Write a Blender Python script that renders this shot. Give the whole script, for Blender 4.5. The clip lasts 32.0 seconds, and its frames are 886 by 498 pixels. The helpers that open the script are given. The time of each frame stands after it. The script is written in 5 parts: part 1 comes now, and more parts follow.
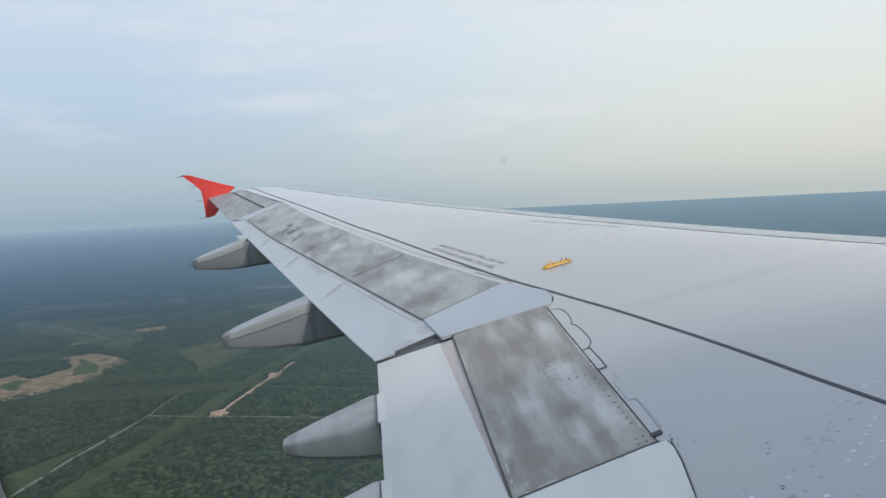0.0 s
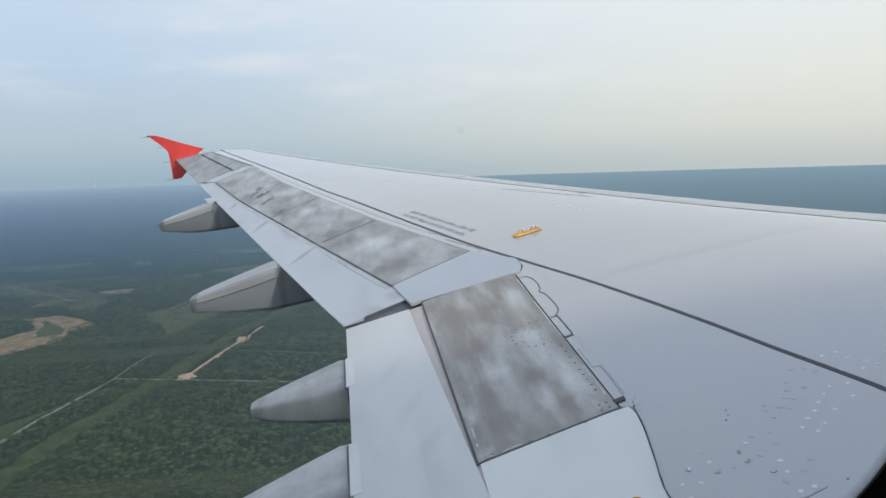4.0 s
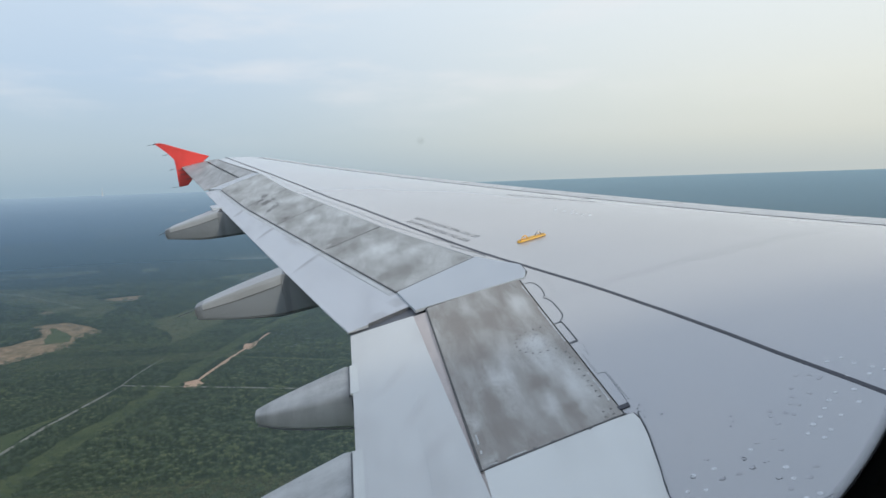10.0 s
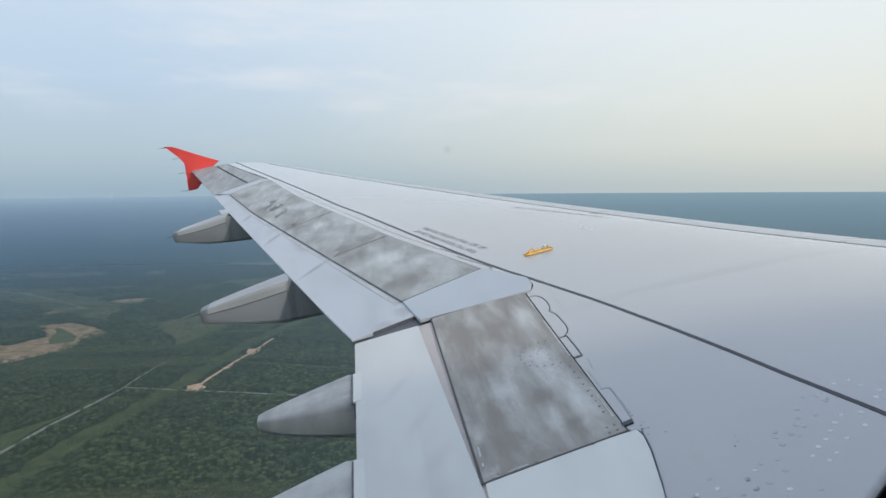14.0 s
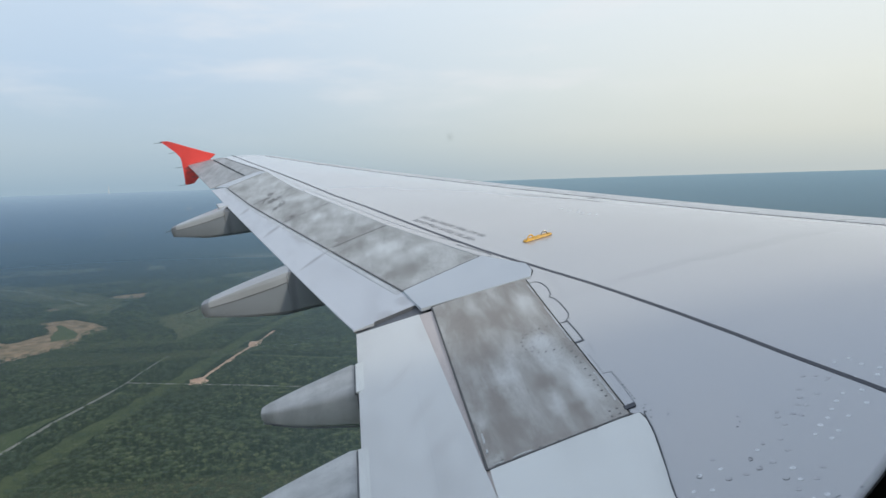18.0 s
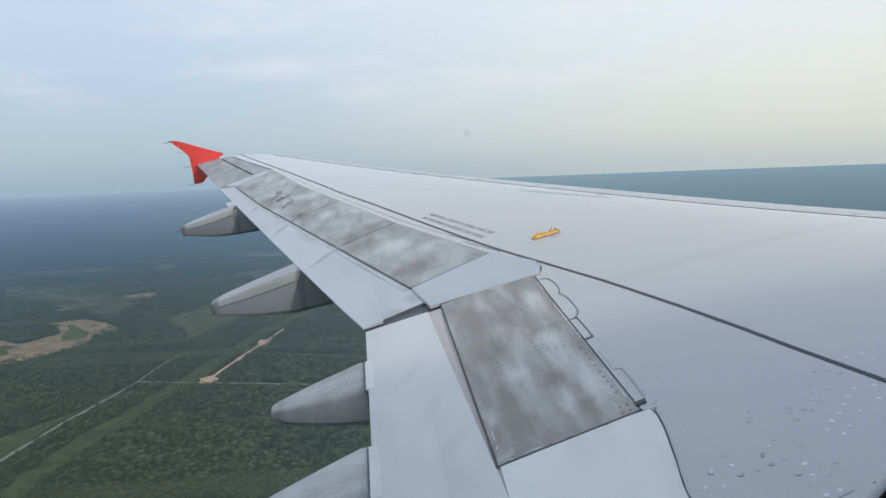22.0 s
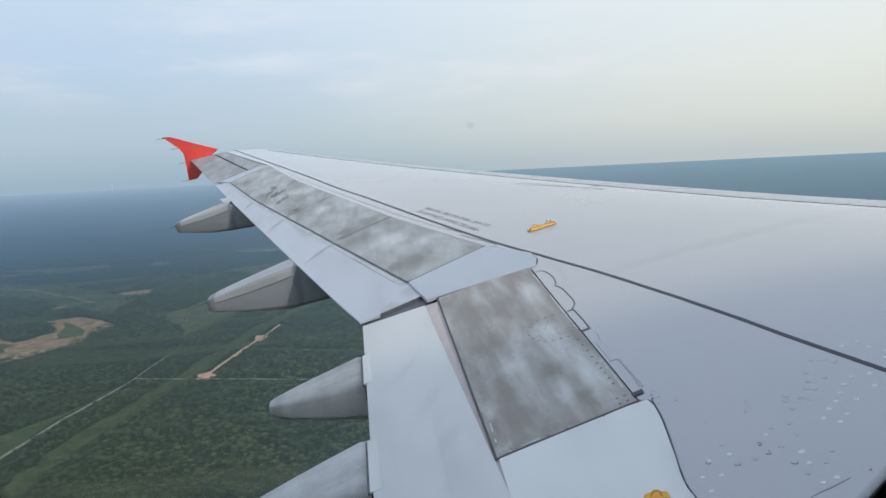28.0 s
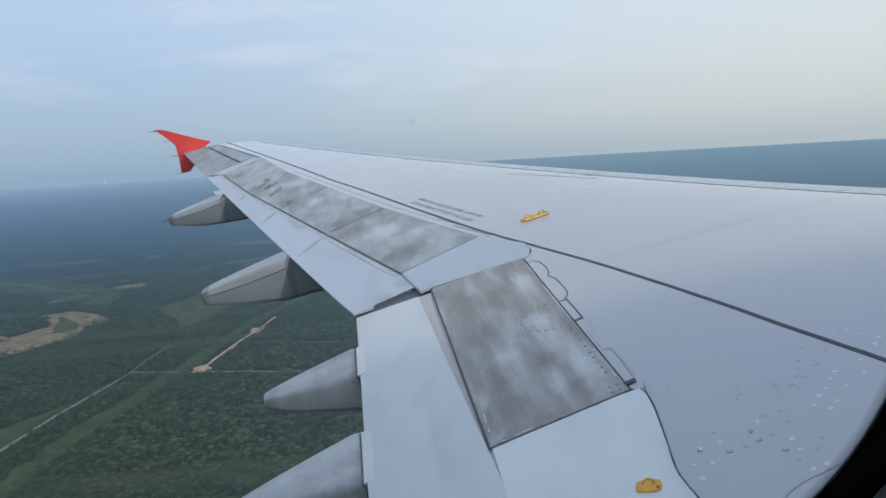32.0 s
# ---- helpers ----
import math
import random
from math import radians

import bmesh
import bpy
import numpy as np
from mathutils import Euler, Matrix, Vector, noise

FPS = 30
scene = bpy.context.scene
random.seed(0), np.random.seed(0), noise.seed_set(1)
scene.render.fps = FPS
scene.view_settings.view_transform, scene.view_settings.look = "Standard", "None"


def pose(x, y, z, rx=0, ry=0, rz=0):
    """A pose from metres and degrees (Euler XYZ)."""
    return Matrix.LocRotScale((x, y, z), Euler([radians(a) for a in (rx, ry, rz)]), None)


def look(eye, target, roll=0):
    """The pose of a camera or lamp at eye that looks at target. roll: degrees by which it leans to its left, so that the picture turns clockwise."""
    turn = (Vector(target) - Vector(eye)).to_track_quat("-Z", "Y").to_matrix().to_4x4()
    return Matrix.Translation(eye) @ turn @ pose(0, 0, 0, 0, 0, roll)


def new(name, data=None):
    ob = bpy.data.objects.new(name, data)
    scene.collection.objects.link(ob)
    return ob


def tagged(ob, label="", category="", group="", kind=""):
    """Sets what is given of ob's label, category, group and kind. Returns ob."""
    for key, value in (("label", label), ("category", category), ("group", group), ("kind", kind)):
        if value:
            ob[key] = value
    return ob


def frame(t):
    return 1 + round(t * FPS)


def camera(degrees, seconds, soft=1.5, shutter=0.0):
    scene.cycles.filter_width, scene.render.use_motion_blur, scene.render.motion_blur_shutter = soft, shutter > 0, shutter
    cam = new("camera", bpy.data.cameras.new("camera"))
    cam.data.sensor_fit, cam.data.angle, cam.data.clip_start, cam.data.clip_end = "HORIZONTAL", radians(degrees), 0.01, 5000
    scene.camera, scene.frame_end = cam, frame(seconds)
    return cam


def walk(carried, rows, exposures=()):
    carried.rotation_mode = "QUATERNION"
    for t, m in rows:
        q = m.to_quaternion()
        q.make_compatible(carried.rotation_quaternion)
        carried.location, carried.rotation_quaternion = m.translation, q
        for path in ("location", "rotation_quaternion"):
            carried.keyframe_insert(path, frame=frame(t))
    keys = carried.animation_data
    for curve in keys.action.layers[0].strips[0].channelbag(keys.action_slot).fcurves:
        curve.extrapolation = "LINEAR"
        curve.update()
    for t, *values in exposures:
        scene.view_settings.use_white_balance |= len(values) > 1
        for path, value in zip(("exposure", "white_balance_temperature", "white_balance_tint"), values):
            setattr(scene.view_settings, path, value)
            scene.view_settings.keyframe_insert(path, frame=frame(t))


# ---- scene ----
# ---------------------------------------------------------------- aircraft frame and camera
# Aircraft frame: x forward, y outboard to port, z up; the aircraft climbs with its port wing slightly raised.
ATT = Matrix(((0.9977, -0.00338, -0.06767, 0), (0.0, 0.99875, -0.04994, 0), (0.06776, 0.04982, 0.99646, 0), (0, 0, 0, 1)))
GROUND_Z = -300.0

cam = camera(62.97, 32.0, soft=1.5)
PATH = [  # seconds, eye in the aircraft frame, pitch, roll, yaw
    (0.0, 0.1039, 1.6987, 1.6288, -6.611, -6.453, -5.006),
    (0.5, 0.1020, 1.6987, 1.6288, -6.735, -6.107, -4.850),
    (1.0, 0.1009, 1.6986, 1.6288, -6.772, -5.488, -4.589),
    (1.5, 0.1009, 1.6987, 1.6288, -6.698, -5.545, -4.381),
    (2.0, 0.1009, 1.6987, 1.6288, -6.694, -5.751, -4.429),
    (2.5, 0.1020, 1.6987, 1.6288, -6.569, -5.571, -4.470),
    (3.0, 0.1039, 1.6987, 1.6288, -6.988, -5.854, -4.601),
    (3.5, 0.1059, 1.6987, 1.6288, -8.477, -5.063, -5.317),
    (4.0, 0.1080, 1.6987, 1.6288, -9.469, -5.238, -7.043),
    (4.5, 0.1099, 1.6987, 1.6288, -8.911, -5.810, -5.916),
    (6.5, 0.1169, 1.6987, 1.6288, -9.291, -5.712, -6.140),
    (7.0, 0.1184, 1.6987, 1.6288, -9.317, -5.532, -5.808),
    (7.5, 0.1199, 1.6987, 1.6288, -9.462, -5.557, -5.957),
    (8.0, 0.1214, 1.6987, 1.6288, -9.154, -5.740, -6.587),
    (8.5, 0.1209, 1.6987, 1.6288, -9.065, -5.773, -6.645),
    (9.0, 0.1204, 1.6987, 1.6288, -9.237, -5.782, -6.718),
    (9.5, 0.1199, 1.6987, 1.6288, -9.181, -5.939, -6.850),
    (10.0, 0.1194, 1.6987, 1.6288, -8.943, -5.527, -6.624),
    (10.5, 0.1184, 1.6987, 1.6288, -8.450, -4.936, -6.373),
    (11.0, 0.1174, 1.6987, 1.6288, -7.972, -4.299, -6.210),
    (11.5, 0.1161, 1.6987, 1.6288, -7.585, -3.896, -6.180),
    (12.0, 0.1149, 1.6987, 1.6288, -7.768, -3.889, -6.194),
    (12.5, 0.1149, 1.6987, 1.6288, -7.914, -4.024, -6.386),
    (13.0, 0.1149, 1.6987, 1.6288, -7.808, -4.166, -6.254),
    (13.5, 0.1149, 1.6987, 1.6288, -8.053, -4.116, -6.203),
    (14.0, 0.1149, 1.6987, 1.6288, -8.064, -4.000, -6.200),
    (14.5, 0.1149, 1.6987, 1.6288, -8.152, -4.425, -6.152),
    (16.5, 0.1148, 1.6987, 1.6288, -8.836, -4.846, -5.975),
    (17.0, 0.1148, 1.6987, 1.6288, -8.735, -5.071, -6.048),
    (17.5, 0.1141, 1.6987, 1.6288, -8.933, -5.165, -6.158),
    (18.0, 0.1134, 1.6987, 1.6288, -8.991, -5.359, -6.203),
    (18.5, 0.1126, 1.6987, 1.6288, -8.934, -5.145, -6.200),
    (19.0, 0.1119, 1.6987, 1.6288, -9.083, -5.403, -5.942),
    (19.5, 0.1117, 1.6987, 1.6288, -8.721, -5.243, -5.506),
    (20.0, 0.1116, 1.6987, 1.6288, -8.988, -5.374, -5.131),
    (20.5, 0.1115, 1.6987, 1.6288, -9.004, -5.837, -5.190),
    (21.0, 0.1114, 1.6987, 1.6288, -8.964, -5.646, -5.238),
    (21.5, 0.1112, 1.6987, 1.6288, -9.166, -5.774, -5.407),
    (22.0, 0.1111, 1.6987, 1.6288, -9.136, -5.850, -5.525),
    (22.5, 0.1110, 1.6987, 1.6288, -9.251, -5.796, -5.803),
    (23.0, 0.1109, 1.6987, 1.6288, -9.263, -6.007, -5.852),
    (23.5, 0.1107, 1.6987, 1.6288, -9.275, -5.931, -5.800),
    (24.0, 0.1106, 1.6987, 1.6288, -9.202, -6.178, -5.630),
    (24.5, 0.1105, 1.6987, 1.6288, -9.360, -6.570, -5.821),
    (25.0, 0.1104, 1.6987, 1.6288, -9.346, -6.357, -5.844),
    (25.5, 0.1101, 1.6987, 1.6288, -9.592, -6.157, -5.743),
    (27.5, 0.1091, 1.6987, 1.6288, -9.434, -6.798, -5.843),
    (28.0, 0.1089, 1.6987, 1.6288, -9.682, -6.457, -5.805),
    (28.5, 0.1096, 1.6987, 1.6288, -9.865, -6.559, -5.961),
    (29.0, 0.1104, 1.6987, 1.6288, -9.359, -5.843, -5.618),
    (29.5, 0.1111, 1.6987, 1.6288, -9.321, -5.842, -5.827),
    (30.0, 0.1119, 1.6987, 1.6288, -9.524, -5.953, -5.656),
    (30.5, 0.1126, 1.6987, 1.6288, -9.556, -6.266, -5.793),
    (31.0, 0.1134, 1.6987, 1.6288, -9.495, -6.305, -6.079),
    (31.5, 0.1159, 1.6987, 1.6288, -9.432, -6.178, -5.935),
    (32.0, 0.1219, 1.6987, 1.6288, -10.461, -6.918, -6.117),
]

walk(cam, [(t, ATT @ pose(x, y, z, 90 + p, 0, yw) @ pose(0, 0, 0, 0, 0, rl)) for t, x, y, z, p, rl, yw in PATH],
     exposures=[(0.0, 0.10, 6500, 10), (3.5, 0.15, 6500, 10), (25.0, 0.17, 6450, 10), (28.5, 0.17, 6350, 10), (30.0, 0.08, 6200, 10), (31.0, 0.04, 6100, 10), (32.0, 0.0, 5950, 10)])

# ---------------------------------------------------------------- sky and sun
SUN_AZ, SUN_EL = radians(152), radians(27.8)         # from +y towards +x; above the horizon
GLOW_AZ, GLOW_EL = radians(60), radians(26)        # middle of the bright veil of haze ahead of the wing
GLOW_DIR = Vector((math.sin(GLOW_AZ) * math.cos(GLOW_EL), math.cos(GLOW_AZ) * math.cos(GLOW_EL), math.sin(GLOW_EL)))
SUN_DIR = Vector((math.sin(SUN_AZ) * math.cos(SUN_EL), math.cos(SUN_AZ) * math.cos(SUN_EL), math.sin(SUN_EL)))


def build_world():
    world = bpy.data.worlds.new("hazy_sky")
    scene.world = world
    world.use_nodes = True
    nt = world.node_tree
    nt.nodes.clear()
    N, L = nt.nodes.new, nt.links.new
    out, bg = N("ShaderNodeOutputWorld"), N("ShaderNodeBackground")
    sky = N("ShaderNodeTexSky")
    sky.sky_type, sky.sun_disc = "NISHITA", False
    sky.sun_elevation, sky.sun_rotation = SUN_EL, SUN_AZ
    sky.dust_density, sky.air_density, sky.ozone_density = 4.0, 1.2, 1.0
    scale = N("ShaderNodeVectorMath")
    scale.operation = "SCALE"
    scale.inputs["Scale"].default_value = 0.10
    L(sky.outputs[0], scale.inputs[0])
    co = N("ShaderNodeTexCoord")
    norm = N("ShaderNodeVectorMath")
    norm.operation = "NORMALIZE"
    L(co.outputs["Generated"], norm.inputs[0])
    sep = N("ShaderNodeSeparateXYZ")
    L(norm.outputs[0], sep.inputs[0])
    ramp = N("ShaderNodeValToRGB")
    stops = ((0.0, (0.355, 0.465, 0.570)), (0.02, (0.405, 0.510, 0.605)), (0.05, (0.455, 0.555, 0.65)), (0.14, (0.505, 0.62, 0.78)),
             (0.28, (0.63, 0.725, 0.865)), (0.46, (0.72, 0.75, 0.80)), (0.62, (0.48, 0.58, 0.77)), (1.0, (0.47, 0.575, 0.77)))
    el = ramp.color_ramp.elements
    el[0].position, el[0].color = stops[0][0], (*stops[0][1], 1)
    el[1].position, el[1].color = stops[-1][0], (*stops[-1][1], 1)
    for p, c in stops[1:-1]:
        el.new(p).color = (*c, 1)
    L(sep.outputs["Z"], ramp.inputs[0])
    # bright veil of haze
    dot = N("ShaderNodeVectorMath")
    dot.operation = "DOT_PRODUCT"
    dot.inputs[1].default_value = GLOW_DIR
    L(norm.outputs[0], dot.inputs[0])
    glow = N("ShaderNodeMapRange")
    glow.interpolation_type = "SMOOTHSTEP"
    glow.inputs["From Min"].default_value, glow.inputs["From Max"].default_value = 0.22, 1.02
    glow.inputs["To Min"].default_value, glow.inputs["To Max"].default_value = 0.0, 0.9
    L(dot.outputs["Value"], glow.inputs["Value"])
    mix = N("ShaderNodeMix")
    mix.data_type = "RGBA"
    L(glow.outputs[0], mix.inputs["Factor"])
    L(ramp.outputs[0], mix.inputs["A"])
    warm = N("ShaderNodeValToRGB")
    tones = ((0.0, (0.63, 0.64, 0.605)), (0.045, (0.785, 0.765, 0.675)), (0.11, (0.87, 0.85, 0.765)), (0.22, (0.88, 0.90, 0.90)), (0.46, (0.76, 0.77, 0.78)), (0.62, (0.48, 0.58, 0.77)), (1.0, (0.47, 0.575, 0.77)))
    we = warm.color_ramp.elements
    we[0].position, we[0].color = tones[0][0], (*tones[0][1], 1)
    we[1].position, we[1].color = tones[-1][0], (*tones[-1][1], 1)
    for p, c in tones[1:-1]:
        we.new(p).color = (*c, 1)
    L(sep.outputs["Z"], warm.inputs[0])
    L(warm.outputs[0], mix.inputs["B"])
    # thin streaked cloud
    stretch = N("ShaderNodeMapping")
    stretch.inputs["Scale"].default_value = (2.6, 2.6, 12.0)
    L(norm.outputs[0], stretch.inputs["Vector"])
    cloud = N("ShaderNodeTexNoise")
    cloud.inputs["Scale"].default_value, cloud.inputs["Detail"].default_value = 1.6, 5.0
    cloud.inputs["Roughness"].default_value = 0.55
    L(stretch.outputs[0], cloud.inputs["Vector"])
    cr = N("ShaderNodeMapRange")
    cr.interpolation_type = "SMOOTHSTEP"
    cr.inputs["From Min"].default_value, cr.inputs["From Max"].default_value = 0.46, 0.72
    cr.inputs["To Min"].default_value, cr.inputs["To Max"].default_value = 0.0, 0.48
    L(cloud.outputs["Fac"], cr.inputs["Value"])
    veil = N("ShaderNodeMix")
    veil.data_type = "RGBA"
    high = N("ShaderNodeMapRange")
    high.interpolation_type = "SMOOTHSTEP"
    high.inputs["From Min"].default_value, high.inputs["From Max"].default_value = 0.03, 0.15
    L(sep.outputs["Z"], high.inputs["Value"])
    upper = N("ShaderNodeMath")
    upper.operation = "MULTIPLY"
    L(cr.outputs[0], upper.inputs[0])
    L(high.outputs[0], upper.inputs[1])
    L(upper.outputs[0], veil.inputs["Factor"])
    L(mix.outputs["Result"], veil.inputs["A"])
    veil.inputs["B"].default_value = (0.85, 0.825, 0.855, 1)
    both = N("ShaderNodeMix")
    both.data_type = "RGBA"
    both.inputs["Factor"].default_value = 0.90
    L(scale.outputs[0], both.inputs["A"])
    L(veil.outputs["Result"], both.inputs["B"])
    L(both.outputs["Result"], bg.inputs[0])
    bg.inputs[1].default_value = 1.0
    L(bg.outputs[0], out.inputs[0])


build_world()
sun = new("sun", bpy.data.lights.new("sun", "SUN"))
sun.data.energy, sun.data.angle, sun.data.color = 1.2, radians(4), (1.0, 0.92, 0.80)
sun.matrix_world = look(SUN_DIR * 50, (0, 0, 0))

# ---------------------------------------------------------------- materials


def material(name, rough=0.5, metal=0.0, spec=0.5):
    m = bpy.data.materials.new(name)
    m.use_nodes = True
    b = m.node_tree.nodes["Principled BSDF"]
    b.inputs["Roughness"].default_value, b.inputs["Metallic"].default_value = rough, metal
    b.inputs["Specular IOR Level"].default_value = spec
    return m, m.node_tree.nodes.new, m.node_tree.links.new, b


def coords(N, L, scale=(1, 1, 1), kind="Object", rot=(0, 0, 0)):
    co, mp = N("ShaderNodeTexCoord"), N("ShaderNodeMapping")
    mp.inputs["Scale"].default_value = scale
    mp.inputs["Rotation"].default_value = [radians(a) for a in rot]
    L(co.outputs[kind], mp.inputs["Vector"])
    return mp.outputs[0]


def noise_tex(N, L, vec, scale, detail=4.0, rough=0.55, dist=0.0):
    n = N("ShaderNodeTexNoise")
    for k, v in (("Scale", scale), ("Detail", detail), ("Roughness", rough), ("Distortion", dist)):
        n.inputs[k].default_value = v
    L(vec, n.inputs["Vector"])
    return n.outputs["Fac"]


def mapped(N, L, val, a, b, lo=0.0, hi=1.0):
    r = N("ShaderNodeMapRange")
    r.interpolation_type = "SMOOTHSTEP"
    for k, v in (("From Min", a), ("From Max", b), ("To Min", lo), ("To Max", hi)):
        r.inputs[k].default_value = v
    L(val, r.inputs["Value"])
    return r.outputs[0]


def blend(N, L, fac, a, b):
    m = N("ShaderNodeMix")
    m.data_type = "RGBA"
    for key, v in (("Factor", fac), ("A", a), ("B", b)):
        if isinstance(v, (int, float)):
            m.inputs[key].default_value = v
        elif isinstance(v, tuple):
            m.inputs[key].default_value = (*v, 1)
        else:
            L(v, m.inputs[key])
    return m.outputs["Result"]


def bump(N, L, b, height, strength, distance):
    bp = N("ShaderNodeBump")
    bp.inputs["Strength"].default_value, bp.inputs["Distance"].default_value = strength, distance
    L(height, bp.inputs["Height"])
    L(bp.outputs[0], b.inputs["Normal"])


def painted(name, base, worn, rough=0.34, streak=(1.2, 5.0, 1.0), amount=0.55, spec=0.5, rot=0.0, grime=0.14, vary=0.16):
    """Aircraft paint with soft chordwise streaks and fine grime."""
    m, N, L, b = material(name, rough, 0.0, spec)
    v = coords(N, L, streak, rot=(0, 0, rot))
    big = mapped(N, L, noise_tex(N, L, v, 0.9, 4), 0.42, 0.72, 0, amount)
    c = blend(N, L, big, base, worn)
    fine = mapped(N, L, noise_tex(N, L, coords(N, L), 38, 5, 0.7), 0.52, 0.75, 0, grime)
    c = blend(N, L, fine, c, tuple(0.55 * w for w in worn))
    L(c, b.inputs["Base Color"])
    L(mapped(N, L, noise_tex(N, L, v, 2.5, 3), 0.3, 0.7, rough - 0.3 * vary, rough + 0.7 * vary), b.inputs["Roughness"])
    return m


def uneven(N, L, amount):
    """Object coordinates pushed about by noise, so that stains get ragged outlines."""
    co, n = N("ShaderNodeTexCoord"), N("ShaderNodeTexNoise")
    n.inputs["Scale"].default_value, n.inputs["Detail"].default_value, n.inputs["Roughness"].default_value = 3.0, 6.0, 0.68
    L(co.outputs["Object"], n.inputs["Vector"])
    sub, scl, add = (N("ShaderNodeVectorMath") for _ in range(3))
    sub.operation, scl.operation, add.operation = "SUBTRACT", "MULTIPLY", "ADD"
    sub.inputs[1].default_value = (0.5, 0.5, 0.5)
    scl.inputs[1].default_value = (amount, 2.2 * amount, 0)
    L(n.outputs["Color"], sub.inputs[0])
    L(sub.outputs[0], scl.inputs[0])
    L(co.outputs["Object"], add.inputs[0])
    L(scl.outputs[0], add.inputs[1])
    return add.outputs[0]


def blob(N, L, vec, x, y, rx, ry, turn=0.0):
    """A soft spot of its own place and size on the wing."""
    mp = N("ShaderNodeMapping")
    mp.vector_type = "TEXTURE"
    mp.inputs["Location"].default_value = (x, y, 0)
    mp.inputs["Rotation"].default_value = (0, 0, radians(turn))
    mp.inputs["Scale"].default_value = (rx, ry, 1e6)
    L(vec, mp.inputs["Vector"])
    ln = N("ShaderNodeVectorMath")
    ln.operation = "LENGTH"
    L(mp.outputs[0], ln.inputs[0])
    return mapped(N, L, ln.outputs["Value"], 1.0, 0.0)


def sooty(name, clean, dirt, seed, rough=0.5, bias=0.0, tilt=0.0, pale=(), dark=(), spots=(), stretch=(3.4, 0.9, 1.0), warp=0.12):
    """Grey panel with cloudy brown exhaust dirt, wiped pale patches and dark spots of their own shape."""
    m, N, L, b = material(name, rough)
    off = N("ShaderNodeVectorMath")
    off.inputs[1].default_value = (seed * 3.7, seed * 1.3, 0)
    L(coords(N, L, stretch, rot=(0, 0, tilt)), off.inputs[0])
    v = off.outputs[0]
    vec = uneven(N, L, warp)

    def add(a, c, k):
        mm = N("ShaderNodeMath")
        mm.operation = "MULTIPLY_ADD"
        L(c, mm.inputs[0])
        mm.inputs[1].default_value = k
        L(a, mm.inputs[2])
        return mm.outputs[0]

    f = mapped(N, L, noise_tex(N, L, v, 1.5, 7, 0.54, 0.1), 0.0, 1.0, 0.24, 0.76)
    f = add(f, mapped(N, L, noise_tex(N, L, coords(N, L, (stretch[0] * 1.1, stretch[1], 1.0), rot=(0, 0, tilt + 6)), 4.0, 10, 0.72), 0.25, 0.75, -0.5, 0.5), 0.15)
    f = add(f, mapped(N, L, noise_tex(N, L, coords(N, L, (7.0, 1.1, 1.0), rot=(0, 0, tilt)), 1.5, 9, 0.7), 0.25, 0.75, -0.5, 0.5), 0.15)
    for p in pale:
        f = add(f, blob(N, L, vec, *p), -0.20)
    for p in dark:
        f = add(f, blob(N, L, vec, *p), 0.15)
    f = mapped(N, L, f, 0.12 - bias, 0.82 - bias)
    c = blend(N, L, f, clean, dirt)
    g = mapped(N, L, noise_tex(N, L, coords(N, L), 34, 6, 0.8), 0.50, 0.78, 0, 0.36)
    c = blend(N, L, g, c, (0.12, 0.11, 0.10))
    for p in spots:
        sp = N("ShaderNodeMath")
        sp.operation = "MULTIPLY"
        L(blob(N, L, vec, *p), sp.inputs[0])
        L(mapped(N, L, noise_tex(N, L, coords(N, L, (3, 1, 1), rot=(0, 0, 20)), 4.0, 4, 0.65), 0.42, 0.56), sp.inputs[1])
        c = blend(N, L, mapped(N, L, sp.outputs[0], 0.1, 0.6, 0, 0.66), c, (0.055, 0.048, 0.042))
    L(c, b.inputs["Base Color"])
    L(mapped(N, L, f, 0, 1, rough - 0.08, rough + 0.12), b.inputs["Roughness"])
    return m


def stain(m, colour, places, amount, warp):
    """Lay soft-edged stains of their own places over the paint of m."""
    N, L, b = m.node_tree.nodes.new, m.node_tree.links.new, m.node_tree.nodes["Principled BSDF"]
    c, vec = b.inputs["Base Color"].links[0].from_socket, uneven(N, L, warp)
    for p in places:
        c = blend(N, L, mapped(N, L, blob(N, L, vec, *p), 0, 1, 0, amount), c, colour)
    L(c, b.inputs["Base Color"])


def plain(name, colour, rough=0.5, metal=0.0, vary=0.15, scale=20.0):
    m, N, L, b = material(name, rough, metal)
    f = mapped(N, L, noise_tex(N, L, coords(N, L), scale, 4), 0.3, 0.75, 0, 1)
    L(blend(N, L, f, colour, tuple(c * (1 - vary) for c in colour)), b.inputs["Base Color"])
    return m


WHITE = painted("wing_paint_grey_white", (0.465, 0.460, 0.455), (0.405, 0.401, 0.400), 0.24, (0.25, 0.6, 1.0), 0.35, grime=0.03, vary=0.03)
gloss = WHITE.node_tree.nodes["Principled BSDF"]
gloss.inputs["Coat Weight"].default_value, gloss.inputs["Coat Roughness"].default_value, gloss.inputs["Coat IOR"].default_value = 1.0, 0.13, 1.66
PALE = painted("flap_paint_pale", (0.80, 0.805, 0.765), (0.645, 0.645, 0.61), 0.42, (3.2, 0.9, 1.0), 0.85, rot=24)
PALEFLAP = painted("inner_flap_paint_pale", (0.705, 0.705, 0.68), (0.575, 0.57, 0.55), 0.42, (3.2, 0.9, 1.0), 0.85, rot=24)
